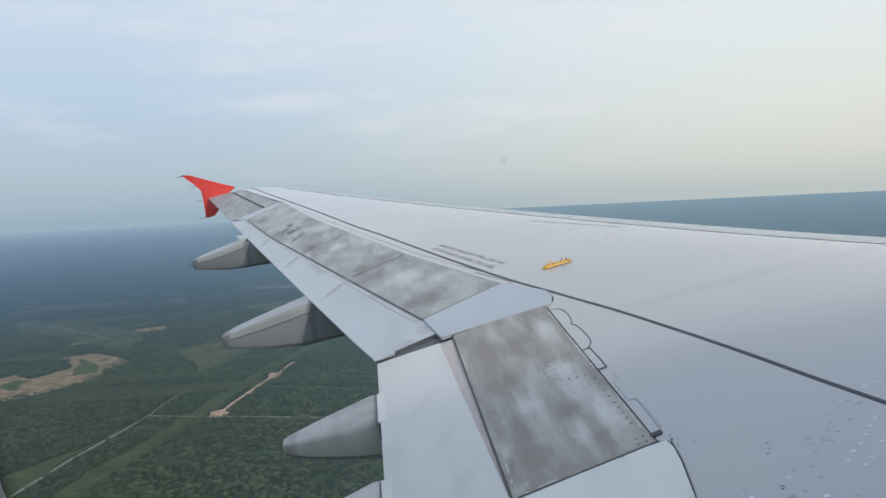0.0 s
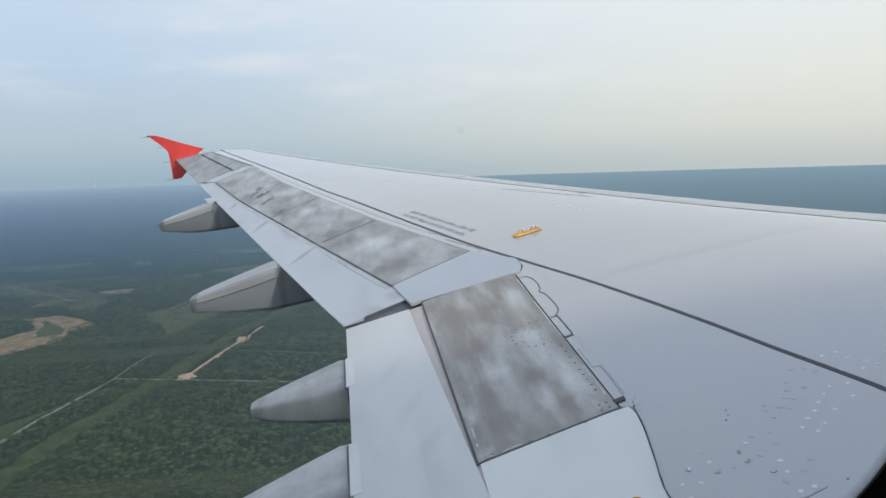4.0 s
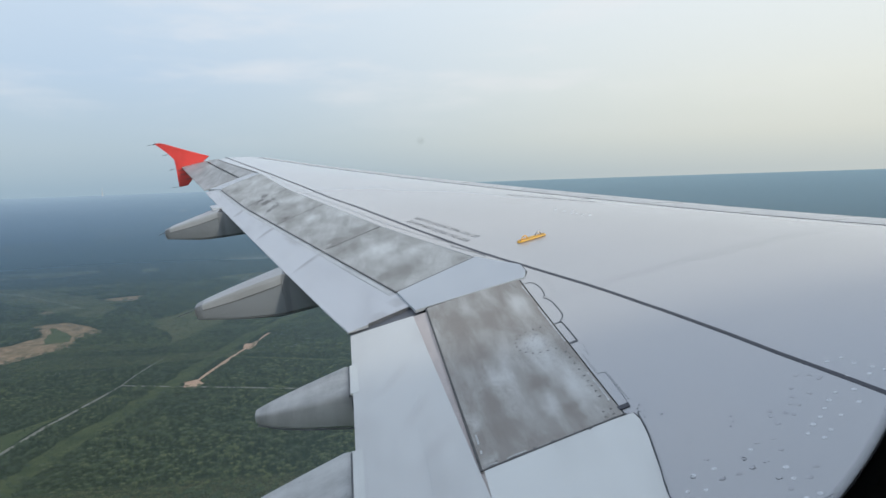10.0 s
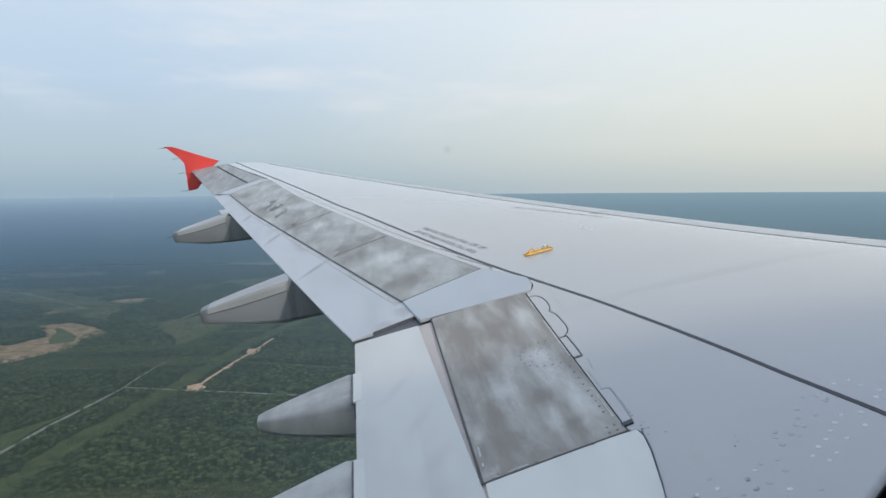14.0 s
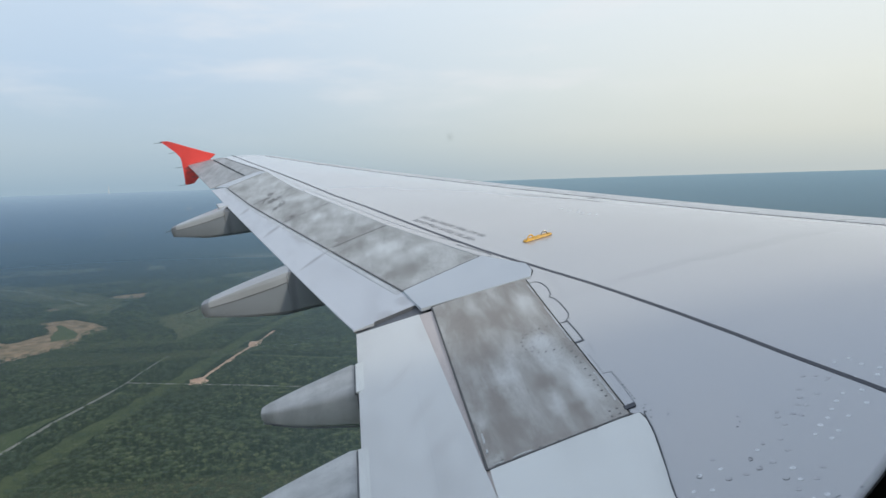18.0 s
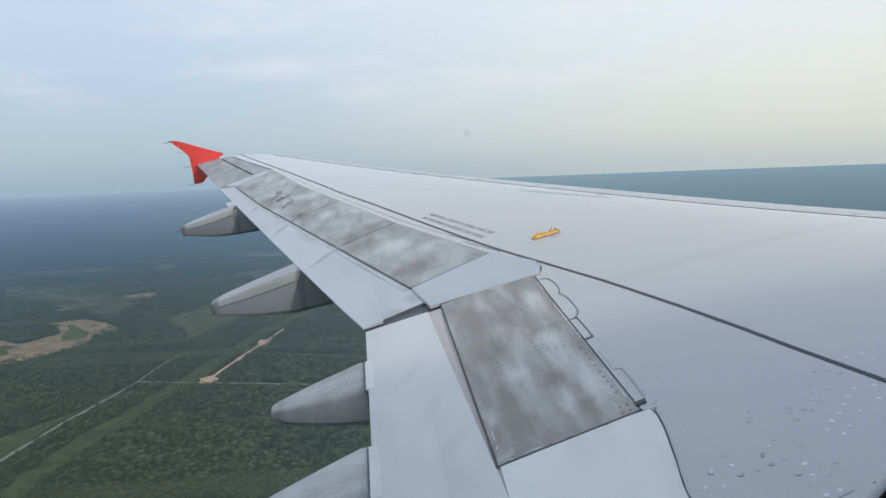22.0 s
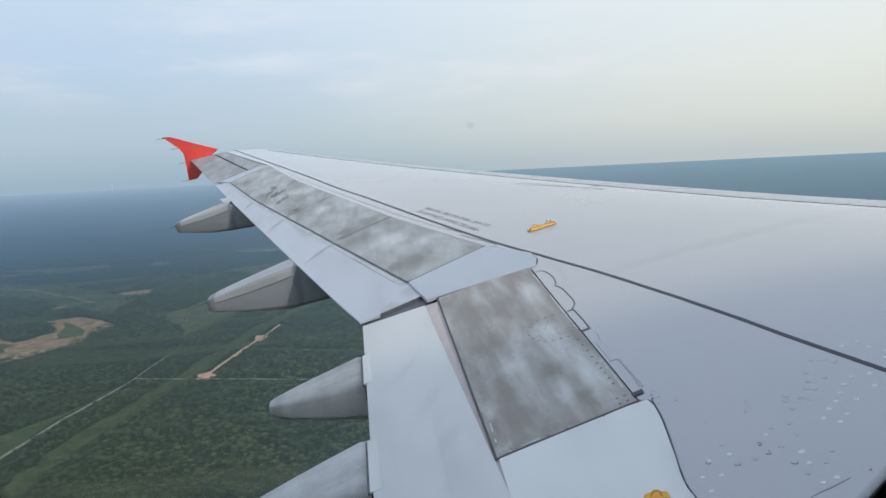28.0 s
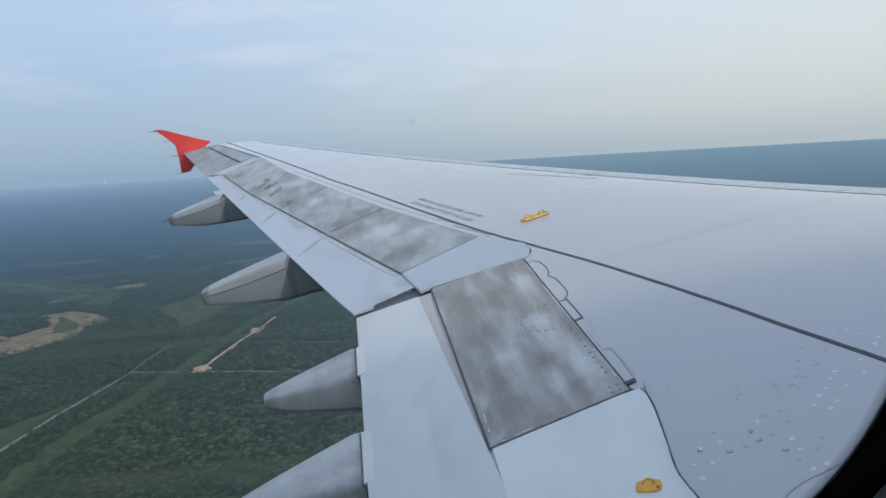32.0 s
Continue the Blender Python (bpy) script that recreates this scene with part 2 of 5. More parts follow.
stain(PALEFLAP, (0.43, 0.40, 0.385), ((0.30, 5.0, 0.30, 0.07, 62.0), (0.22, 5.45, 0.30, 0.06, 60.0), (0.34, 4.62, 0.26, 0.08, 58.0), (0.40, 5.95, 0.06, 0.30, 0.0)), 0.17, 0.06)
PLATE = painted("plate_paint_blue_grey", (0.53, 0.56, 0.59), (0.46, 0.49, 0.52), 0.42, (3.5, 1.2, 1.0), 0.6)
FLAPOUT = painted("outer_flap_paint_blue_white", (0.57, 0.59, 0.62), (0.48, 0.495, 0.52), 0.42, (4.5, 1.0, 1.0), 0.7, rot=-17)
stain(WHITE, (0.30, 0.295, 0.30), ((2.25, 5.88, 1.9, 0.13, 1.0),), 0.22, 0.05)
stain(WHITE, (0.36, 0.34, 0.31), ((1.35, 7.32, 0.05, 0.22, 30.0), (0.95, 10.2, 0.5, 0.9, 20.0), (0.2, 12.6, 0.35, 0.9, 20.0), (1.7, 8.6, 0.30, 0.6, 25.0)), 0.20, 0.25)
FLAP_STREAKS = []
for fx, fy in ((-0.235, 8.41), (-0.80, 9.96), (-1.32, 11.40)):
    ex, ey = -(fy - 0.36 - 6.4) * 0.307, fy - 0.36
    FLAP_STREAKS.append(((fx + ex) / 2 + 0.03, (fy + ey) / 2 + 0.04, 0.85 * math.dist((fx, fy), (ex, ey)), 0.060, math.degrees(math.atan2(ey - fy, ex - fx))))
stain(FLAPOUT, (0.27, 0.27, 0.285), FLAP_STREAKS, 0.62, 0.05)
stain(FLAPOUT, (0.33, 0.33, 0.34), ((0.34, 6.66, 0.10, 0.16, 0.0), (0.20, 6.50, 0.09, 0.10, 0.0), (-0.55, 9.2, 0.10, 0.5, 17.0)), 0.45, 0.16)
RIB = plain("flap_end_grey", (0.15, 0.157, 0.172), 0.6, 0, 0.4, 12)
SLAT = painted("slat_metal_paint", (0.56, 0.56, 0.555), (0.48, 0.48, 0.475), 0.30)
SOOT_IN = sooty("spoiler_grey_sooty", (0.68, 0.685, 0.655), (0.295, 0.266, 0.234), 1.0, 0.5, 0.11, 0,
                pale=((0.985, 5.15, 0.12, 0.48), (1.02, 4.72, 0.07, 0.26), (0.86, 4.66, 0.06, 0.24), (0.715, 5.02, 0.12, 0.20), (1.04, 5.95, 0.08, 0.32), (0.515, 4.72, 0.04, 0.36), (0.53, 4.41, 0.04, 0.05)),
                dark=((0.68, 5.85, 0.15, 0.30), (0.70, 5.42, 0.15, 0.30), (0.63, 4.60, 0.13, 0.20), (0.64, 4.86, 0.11, 0.18), (0.955, 4.55, 0.05, 0.14), (0.866, 4.92, 0.06, 0.14),
                      (0.85, 5.84, 0.12, 0.26), (0.76, 4.40, 0.12, 0.09), (1.045, 4.42, 0.04, 0.06)), stretch=(4.2, 0.8, 1.0), warp=0.16)
SOOT_OUT = sooty("outer_spoiler_grey_sooty", (0.64, 0.655, 0.64), (0.270, 0.263, 0.243), 2.0, 0.5, 0.03, -19,
                 pale=((0.32, 8.0, 0.26, 0.30), (0.62, 7.68, 0.20, 0.24), (0.0, 9.68, 0.28, 0.30), (0.16, 9.0, 0.16, 0.22), (-0.58, 11.15, 0.30, 0.42), (-1.12, 12.6, 0.27, 0.42), (-0.37, 9.85, 0.15, 0.26)),
                 dark=((0.41, 7.22, 0.28, 0.28), (0.075, 8.2, 0.18, 0.30), (0.886, 7.15, 0.07, 0.10), (-0.35, 9.2, 0.20, 0.30), (-0.11, 8.6, 0.16, 0.20), (-0.72, 10.15, 0.16, 0.24),
                       (-1.63, 12.8, 0.20, 0.45), (-1.20, 11.55, 0.17, 0.30), (0.23, 7.2, 0.14, 0.18)),
                 spots=((-1.03, 11.45, 0.20, 0.36), (-0.87, 11.05, 0.12, 0.24), (-1.10, 11.80, 0.12, 0.24), (-0.70, 10.15, 0.07, 0.16), (-0.91, 10.84, 0.07, 0.16)), stretch=(2.0, 0.8, 1.0), warp=0.2)
TIPPAINT = sooty("aileron_grey_mottled", (0.47, 0.48, 0.48), (0.28, 0.278, 0.27), 4.0, 0.45, 0.0, -17)
SHROUD = plain("cove_dark_grey", (0.075, 0.078, 0.085), 0.6, 0, 0.5, 6)
BEIGE = sooty("flap_nose_beige", (0.72, 0.63, 0.59), (0.46, 0.41, 0.385), 3.0)
LINE = plain("walkway_line_black", (0.030, 0.034, 0.050), 0.38, 0, 0.3, 30)
SEAL = plain("sealant_dark", (0.10, 0.105, 0.115), 0.6, 0, 0.3, 40)
JOINT2 = plain("thin_panel_joint", (0.38, 0.385, 0.395), 0.6, 0, 0.3, 30)
BANDGREY = plain("shade_band_rivet_grey", (0.58, 0.595, 0.605), 0.5, 0, 0.25, 9)
# FAIR_TOP and FAIR_SIDE greys include the lit tops and shaded sides.
FAIR_TOP = painted("fairing_paint_lit_top", (0.45, 0.46, 0.47), (0.33, 0.335, 0.34), 0.40, (1.0, 4.0, 1.0), 0.8)
# Inner fairings: soot mottle plus shade painted at the tail and trailing edge.
FAIR_DARK = sooty("fairing_paint_soot_and_shade", (0.60, 0.60, 0.575), (0.25, 0.245, 0.235), 5.0, 0.5, -0.12, 0, dark=((-0.53, 5.66, 0.07, 0.2), (-0.66, 4.66, 0.07, 0.2), (0.0, 5.5, 0.10, 0.2), (-0.02, 4.5, 0.08, 0.2)), stretch=(1.2, 3.5, 3.5))
JOINT = plain("fairing_grime_and_dark_edge", (0.17, 0.175, 0.18), 0.6, 0, 0.4, 15)
FAIR_SIDE = painted("fairing_paint_shaded_side", (0.295, 0.315, 0.335), (0.205, 0.218, 0.230), 0.45, (1.0, 1.0, 3.0), 0.8)
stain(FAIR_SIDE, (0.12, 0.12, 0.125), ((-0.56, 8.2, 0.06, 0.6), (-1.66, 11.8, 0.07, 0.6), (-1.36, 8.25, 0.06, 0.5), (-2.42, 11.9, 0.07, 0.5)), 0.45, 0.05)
stain(SOOT_IN, (0.70, 0.715, 0.70), ((0.975, 5.32, 0.125, 0.18),), 0.55, 0.05)
RED = painted("fence_red_paint", (0.95, 0.085, 0.070), (0.62, 0.05, 0.045), 0.36, (2.2, 2.2, 2.2), 0.8)
YELLOW = plain("bracket_yellow_paint", (1.0, 0.52, 0.06), 0.42, 0, 0.35, 25)
STEEL = plain("lug_steel", (0.45, 0.42, 0.38), 0.35, 0.8, 0.3, 30)
DOTLIGHT = plain("touched_up_fastener_white", (0.78, 0.79, 0.80), 0.45, 0, 0.28, 90)
DOTMID = plain("fastener_grey_film", (0.51, 0.50, 0.51), 0.26, 0, 0.30, 90)
DOTSOFT = plain("sooty_rivet_head", (0.165, 0.16, 0.155), 0.5, 0, 0.4, 90)
DOTDARK = plain("fastener_dark", (0.15, 0.15, 0.165), 0.5, 0.2, 0.3, 60)
INK = plain("stencil_ink_grey", (0.21, 0.215, 0.225), 0.6, 0, 0.4, 90)
INKFAINT = plain("stencil_ink_worn", (0.32, 0.32, 0.33), 0.6, 0, 0.4, 60)
RUBBER = plain("window_seal_black", (0.012, 0.013, 0.016), 0.5, 0, 0.2, 50)
CABIN = plain("cabin_plastic_grey", (0.78, 0.78, 0.77), 0.5, 0, 0.06, 60)
CARPET = plain("cabin_carpet_blue_grey", (0.05, 0.055, 0.075), 0.9, 0, 0.4, 120)

# ---------------------------------------------------------------- wing shape
DIHEDRAL, FLEX, INC = 0.09135, 0.001088, 0.08545


def le_x(y):
    return 6.07 - 0.5206 * (y - 1.98)


def te_x(y):
    return 0.0 if y < 6.4 else -(y - 6.4) * 0.307


def te_z(y):
    return DIHEDRAL * (y - 2) + FLEX * max(y - 6.4, 0.0) ** 2


def half_thick(xi):
    xi = min(max(xi, 0.0), 1.0)
    return 0.6 * (0.2969 * math.sqrt(xi) - 0.126 * xi - 0.3516 * xi ** 2 + 0.2843 * xi ** 3 - 0.1036 * xi ** 4)


def te_soft(y):
    """The trailing edge with its kink faired, for the curve of the top."""
    return -0.307 * 0.35 * math.log(1 + math.exp((y - 6.4) / 0.35))


def top_z(x, y):
    c = le_x(y) - te_soft(y)
    u = max((x - te_soft(y)) / c, 0.0)
    return te_z(y) + c * (half_thick(1 - u) + INC * u * (1 - 0.7 * (y - 2) / 15))


def low_z(x, y):
    c = le_x(y) - te_x(y)
    u = (x - te_x(y)) / c
    return te_z(y) + c * (INC * u * (1 - 0.7 * (y - 2) / 15) - 0.62 * half_thick(1 - u)) - 0.004


def nose_x(y):
    """The leading edge, raked back round the tip."""
    return le_x(y) if y < 16.2 else min(le_x(y), le_x(16.2) - 1.25 * ((y - 16.2) / 0.8) ** 1.7)


FRONT_Y = (2.0, 3.60, 3.80, 4.02, 4.217, 4.345, 4.382, 4.386, 6.375, 6.38, 6.464, 6.62, 7.07, 8.72, 10.40, 11.94, 14.05, 17.0)
FRONT_X = (1.11, 1.035, 1.034, 1.085, 1.131, 1.149, 1.143, 1.110, 1.155, 1.205, 1.236, 1.236, 0.985, 0.345, -0.235, -0.775, -1.40, -2.55)


def front_x(y):
    """The aft edge of the fixed skin."""
    return float(np.interp(y, FRONT_Y, FRONT_X))


def line_x(y):
    """The walkway line on the top skin."""
    return float(np.interp(y, (2.0, 4.05, 4.48, 4.82, 5.22, 5.70, 5.97, 6.25, 6.60, 6.90, 7.30, 7.78, 8.33, 9.0, 9.88, 10.7, 11.94, 13.46, 15.35, 17.0),
                           (2.30, 1.934, 1.834, 1.763, 1.668, 1.542, 1.464, 1.370, 1.249, 1.134, 0.988, 0.825, 0.638, 0.417, 0.121, -0.175, -0.581, -1.102, -1.776, -2.366)))


def span(a, b, n):
    return [a + (b - a) * i / n for i in range(n + 1)]


def part(name, bm, mat, parent, label="", smooth=False):
    me = bpy.data.meshes.new(name)
    bmesh.ops.recalc_face_normals(bm, faces=bm.faces)
    for f in bm.faces:
        f.smooth = smooth
    for e in bm.edges:
        e.smooth = smooth and e.is_manifold and e.calc_face_angle(0.0) < 0.6
    bm.to_mesh(me)
    bm.free()
    me.materials.append(mat)
    ob = new(name, me)
    ob.parent = parent
    if label:
        tagged(ob, label)
    return ob


def thing(name, label, category, group="", kind=""):
    ob = new(name)
    ob.empty_display_size = 0.2
    ob.matrix_world = ATT
    return tagged(ob, label, category, group, kind)


def solid_grid(top, bottom):
    """A closed solid between two equal grids of points."""
    bm = bmesh.new()
    A = [[bm.verts.new(p) for p in row] for row in top]
    B = [[bm.verts.new(p) for p in row] for row in bottom]
    n, m = len(A), len(A[0])
    for i in range(n - 1):
        for j in range(m - 1):
            bm.faces.new((A[i][j], A[i + 1][j], A[i + 1][j + 1], A[i][j + 1]))
            bm.faces.new((B[i][j], B[i][j + 1], B[i + 1][j + 1], B[i + 1][j]))
    for i in range(n - 1):
        bm.faces.new((A[i][0], B[i][0], B[i + 1][0], A[i + 1][0]))
        bm.faces.new((A[i][-1], A[i + 1][-1], B[i + 1][-1], B[i][-1]))
    for j in range(m - 1):
        bm.faces.new((A[0][j], A[0][j + 1], B[0][j + 1], B[0][j]))
        bm.faces.new((A[-1][j], B[-1][j], B[-1][j + 1], A[-1][j + 1]))
    return bm


def patch(c, h=0.0, thick=0.012, n=8, m=8, wedge=None):
    """A plate that follows the top of the wing between four corners (x, y); its corners run a, b, c, d round the edge."""
    (ax, ay), (bx, by), (cx, cy), (dx, dy) = c
    top, low = [], []
    for i in range(n + 1):
        s = i / n
        p0, p1 = (ax + (bx - ax) * s, ay + (by - ay) * s), (dx + (cx - dx) * s, dy + (cy - dy) * s)
        rt, rl = [], []
        for j in range(m + 1):
            t = j / m
            x, y = p0[0] + (p1[0] - p0[0]) * t, p0[1] + (p1[1] - p0[1]) * t
            z = top_z(x, y) + h
            rt.append((x, y, z))
            th = thick if wedge is None else thick + (wedge - thick) * t
            rl.append((x, y, z - th))
        top.append(rt)
        low.append(rl)
    return solid_grid(top, low)


def rows_panel(y0, y1, aft, fore, h, thick, n, m=10):
    """A plate on the top of the wing between two edges given as x over y."""
    top, low = [], []
    for y in span(y0, y1, n):
        a, b = aft(y), fore(y)
        xs = [a + (b - a) * k / m for k in range(m + 1)]
        top.append([(x, y, top_z(x, y) + h) for x in xs])
        low.append([(x, y, top_z(x, y) + h - thick) for x in xs])
    return solid_grid(top, low)


def strip(points, width, h=0.0015, thick=0.003):
    """A flat ribbon laid on the top skin along points (x, y)."""
    pts = [Vector((x, y, 0)) for x, y in points]
    L, R = [], []
    for i, p in enumerate(pts):
        d = (pts[min(i + 1, len(pts) - 1)] - pts[max(i - 1, 0)]).normalized()
        nrm = Vector((-d.y, d.x, 0)) * width / 2
        L.append(p + nrm)
        R.append(p - nrm)
    lift = lambda q, dz: (q.x, q.y, top_z(q.x, q.y) + dz)
    return solid_grid([[lift(a, h), lift(b, h)] for a, b in zip(L, R)], [[lift(a, h - thick), lift(b, h - thick)] for a, b in zip(L, R)])


# ---------------------------------------------------------------- the wing
wing = thing("aircraft_wing", "grey-white swept airliner wing with sooty spoilers and retracted flaps", "wing")
SLAT_U = 0.825


def slat_x(y):
    return nose_x(y) - (1 - SLAT_U) * (le_x(y) - te_x(y)) if y < 16.2 else nose_x(y) - (1 - SLAT_U) * (le_x(16.2) - te_x(16.2))


def build_skin():
    top, low = [], []
    for y in sorted(set(span(1.60, 16.98, 112)) | {q for q in FRONT_Y if 1.60 < q < 16.98}):
        a, b = front_x(y), min(slat_x(y) - 0.006, nose_x(y) - 0.02)
        b = max(b, a + 0.01)
        xs = [a + (b - a) * k / 24 for k in range(25)]
        top.append([(x, y, top_z(x, y)) for x in xs])
        low.append([(x, y, top_z(x, y) - 0.02) for x in xs])
    part("top_skin", solid_grid(top, low), WHITE, wing, "smooth grey-white painted top skin", True)
    # body of the wing box under the moving surfaces
    top, low = [], []
    for y in span(1.60, 16.97, 92):
        a, b = te_x(y) + 0.10 * (1 if y < 13.5 else 0.6), max(nose_x(y) - 0.03, front_x(y) + 0.02)
        xs = [a + (b - a) * k / 20 for k in range(21)]
        top.append([(x, y, max(top_z(x, y) - 0.034, low_z(x, y) + 0.001)) for x in xs])
        low.append([(x, y, low_z(x, y)) for x in xs])
    part("wing_box", solid_grid(top, low), SHROUD, wing, "dark grey cove and lower box of the wing", True)


def build_slats():
    cuts = (1.62, 5.10, 8.10, 11.10, 13.70, 16.20)
    for a, b in zip(cuts, cuts[1:]):
        top, low = [], []
        for y in span(a + 0.006, b - 0.006, 16):
            c = le_x(y) - te_x(y)
            us = [SLAT_U + (1 - SLAT_U) * (1 - (1 - k / 16) ** 2) for k in range(17)]
            up = [(te_x(y) + u * c, y, top_z(te_x(y) + u * c, y)) for u in us]
            dn = [(te_x(y) + u * c, y, low_z(te_x(y) + u * c, y)) for u in us]
            top.append(up)
            low.append([(x, y_, z - 0.001) for x, y_, z in dn])
        part("slat", solid_grid(top, low), SLAT, wing, "", True)
    top, low = [], []
    for y in span(16.206, 16.98, 10):
        a, b = slat_x(y), nose_x(y)
        xs = [a + (b - a) * k / 8 for k in range(9)]
        top.append([(x, y, top_z(x, y) - 0.05 * (k / 8) ** 4) for k, x in enumerate(xs)])
        low.append([(x, y, max(low_z(x, y), top_z(x, y) - 0.10) - 0.05 * (k / 8) ** 4) for k, x in enumerate(xs)])
    part("tip_cap", solid_grid(top, low), WHITE, wing, "raked grey-white tip cap", True)


build_skin()
build_slats()

# inner and outer spoilers
part("spoiler", patch(((1.101, 4.392), (1.145, 6.372), (0.513, 6.328), (0.498, 4.335)), 0.004, 0.022, 18, 10, 0.010), SOOT_IN, wing,
     "large inner spoiler with brown soot and pale wiped patches", True)
SPO_FRONT = ((0.975, 7.055), (0.343, 8.70), (-0.238, 10.38), (-0.778, 11.92), (-1.326, 13.82))
SPO_AFT = ((0.353, 6.815), (-0.217, 8.43), (-0.775, 9.98), (-1.297, 11.42), (-1.885, 13.24))
for k in range(4):
    (fx0, fy0), (fx1, fy1), (ax0, ay0), (ax1, ay1) = SPO_FRONT[k], SPO_FRONT[k + 1], SPO_AFT[k], SPO_AFT[k + 1]
    g = 0.010 / (fy1 - fy0)
    mixp = lambda p, q, s: (p[0] + (q[0] - p[0]) * s, p[1] + (q[1] - p[1]) * s)
    part("spoiler", patch((mixp((fx0, fy0), (fx1, fy1), g), mixp((fx0, fy0), (fx1, fy1), 1 - g), mixp((ax0, ay0), (ax1, ay1), 1 - g), mixp((ax0, ay0), (ax1, ay1), g)),
                          0.004, 0.020, 10, 8, 0.008), SOOT_OUT, wing, "grey outer spoiler with cloudy soot stains", True)
part("filler_panel", patch(((-1.340, 13.85), (-1.470, 14.09), (-2.125, 13.56), (-1.895, 13.27)), 0.006, 0.02, 6, 6), PLATE, wing, "pale strip panel beside the aileron", True)
part("junction_plate", rows_panel(6.345, 7.055, lambda y: float(np.interp(y, (6.345, 6.80, 7.055), (0.438, 0.351, 0.955))),
                                  lambda y: float(np.interp(y, (6.30, 6.464, 6.62, 7.07), (1.17, 1.226, 1.226, 0.975))), 0.010, 0.020, 28), PLATE, wing, "pale blue-grey fixed plate between the spoilers", True)
for y0, y1 in ((1.62, 4.376),):
    part("root_panel", rows_panel(y0, y1, lambda y: float(np.interp(y, (2.0, 3.8, 4.33), (0.470, 0.480, 0.503))), lambda y: min(front_x(y), front_x(min(y, 4.36))) - 0.004 + 0.055 * min(0.0, 4.32 - y), 0.003, 0.02, 48),
         PALE, wing, "pale blank panel inboard of the spoiler", True)

# flaps and aileron


def flap(corners, n, label, h=0.0, mat=None):
    ob = part("flap", patch(corners, h, 0.075, n, 8, 0.008), mat or PALE, wing, label, True)
    return ob


flap(((0.585, 1.62), (0.415, 6.285), (-0.002, 6.290), (-0.002, 1.62)), 28, "pale retracted inner flap", 0.0, PALEFLAP)
flap(((0.490, 6.520), (-1.900, 13.36), (te_x(13.46) - 0.003, 13.46), (-0.02, 6.395)), 30, "pale retracted outer flap with faint dark streaks", -0.007, FLAPOUT)
# Dark rib; its grey also stands for the shadow wedge between the flaps.
part("flap_end_rib", patch(((0.480, 6.292), (0.480, 6.530), (0.000, 6.405), (0.000, 6.292)), -0.030, 0.02, 6, 3), RIB, wing, "dark grey end rib carrying the shade between the flaps", True)
top, low = [], []
for k in range(9):
    x, y = 0.485 - 0.500 * k / 8, 6.512 - 0.123 * k / 8
    z = top_z(x, y) - 0.010
    deep = 0.078 - 0.062 * k / 8
    top.append([(x, y, z), (x, y, z - deep)])
    low.append([(x, y + 0.012, z), (x, y + 0.012, z - deep)])
part("flap_corner", patch(((0.120, 6.395), (0.120, 6.440), (-0.020, 6.410), (-0.020, 6.372)), -0.004, 0.02, 3, 3, 0.008), FLAPOUT, wing, "small stepped corner of the outer flap", True)
part("flap_end_plate", solid_grid(top, low), RIB, wing, "dark grey end plate of the outer flap")
part("flap_nose", patch(((0.520, 4.05), (0.530, 6.30), (0.395, 6.285), (0.46, 4.05)), -0.007, 0.03, 12, 4), BEIGE, wing, "beige soiled strip of the flap nose", True)
part("aileron", patch(((-1.735, 13.97), (-2.750, 16.88), (te_x(16.84), 16.84), (te_x(13.60) + 0.003, 13.60)), 0.0, 0.07, 14, 6, 0.008), TIPPAINT, wing,
     "grey soiled aileron", True)
part("aileron_shroud", patch(((-1.465, 14.13), (-2.548, 16.92), (-2.715, 16.90), (-1.700, 13.99)), 0.002, 0.03, 14, 5), TIPPAINT, wing, "grey fixed panel ahead of the aileron", True)

# walkway line, slat seam wear and panel seams
part("walkway_line", strip([(line_x(y), y) for y in span(1.62, 16.95, 160)], 0.025, 0.0012, 0.0024), LINE, wing, "black walkway line on the top skin")
HATCH = ((1.152, 6.245), (1.190, 6.242), (1.217, 6.188), (1.226, 6.075), (1.214, 5.963), (1.196, 5.915), (1.213, 5.860), (1.219, 5.775), (1.215, 5.605), (1.198, 5.539), (1.164, 5.485))


def smooth_line(pts, k=6):
    out = []
    for i in range(len(pts) - 1):
        p0, p1, p2, p3 = (Vector(pts[max(i - 1, 0)]), Vector(pts[i]), Vector(pts[i + 1]), Vector(pts[min(i + 2, len(pts) - 1)]))
        for s in range(k):
            t = s / k
            out.append(tuple(0.5 * ((2 * p1) + (p2 - p0) * t + (2 * p0 - 5 * p1 + 4 * p2 - p3) * t * t + (3 * p1 - p0 - 3 * p2 + p3) * t ** 3)))
    return out + [tuple(pts[-1])]


def row_of(a, b, n, jitter=0.0):
    return [(a[0] + (b[0] - a[0]) * k / max(n - 1, 1) + random.uniform(-jitter, jitter), a[1] + (b[1] - a[1]) * k / max(n - 1, 1) + random.uniform(-jitter, jitter)) for k in range(n)]


def seam(pts, width=0.011, mat=SEAL, label="", h=0.0):
    return part("seam", strip(pts, width, h + 0.0014, 0.0028), mat, wing, label)


seam(smooth_line(HATCH), 0.007, SEAL, "dark seam round the hinge hatch")
seam([(1.176, 5.482), (1.137, 5.486)], 0.012)
seam([(1.176, 5.485), (1.176, 5.34), (1.171, 5.188)], 0.008)
seam([(1.172, 5.190), (1.128, 5.185)], 0.022)
seam(smooth_line(((1.128, 4.785), (1.157, 4.782), (1.166, 4.745), (1.153, 4.464))), 0.004, JOINT2)
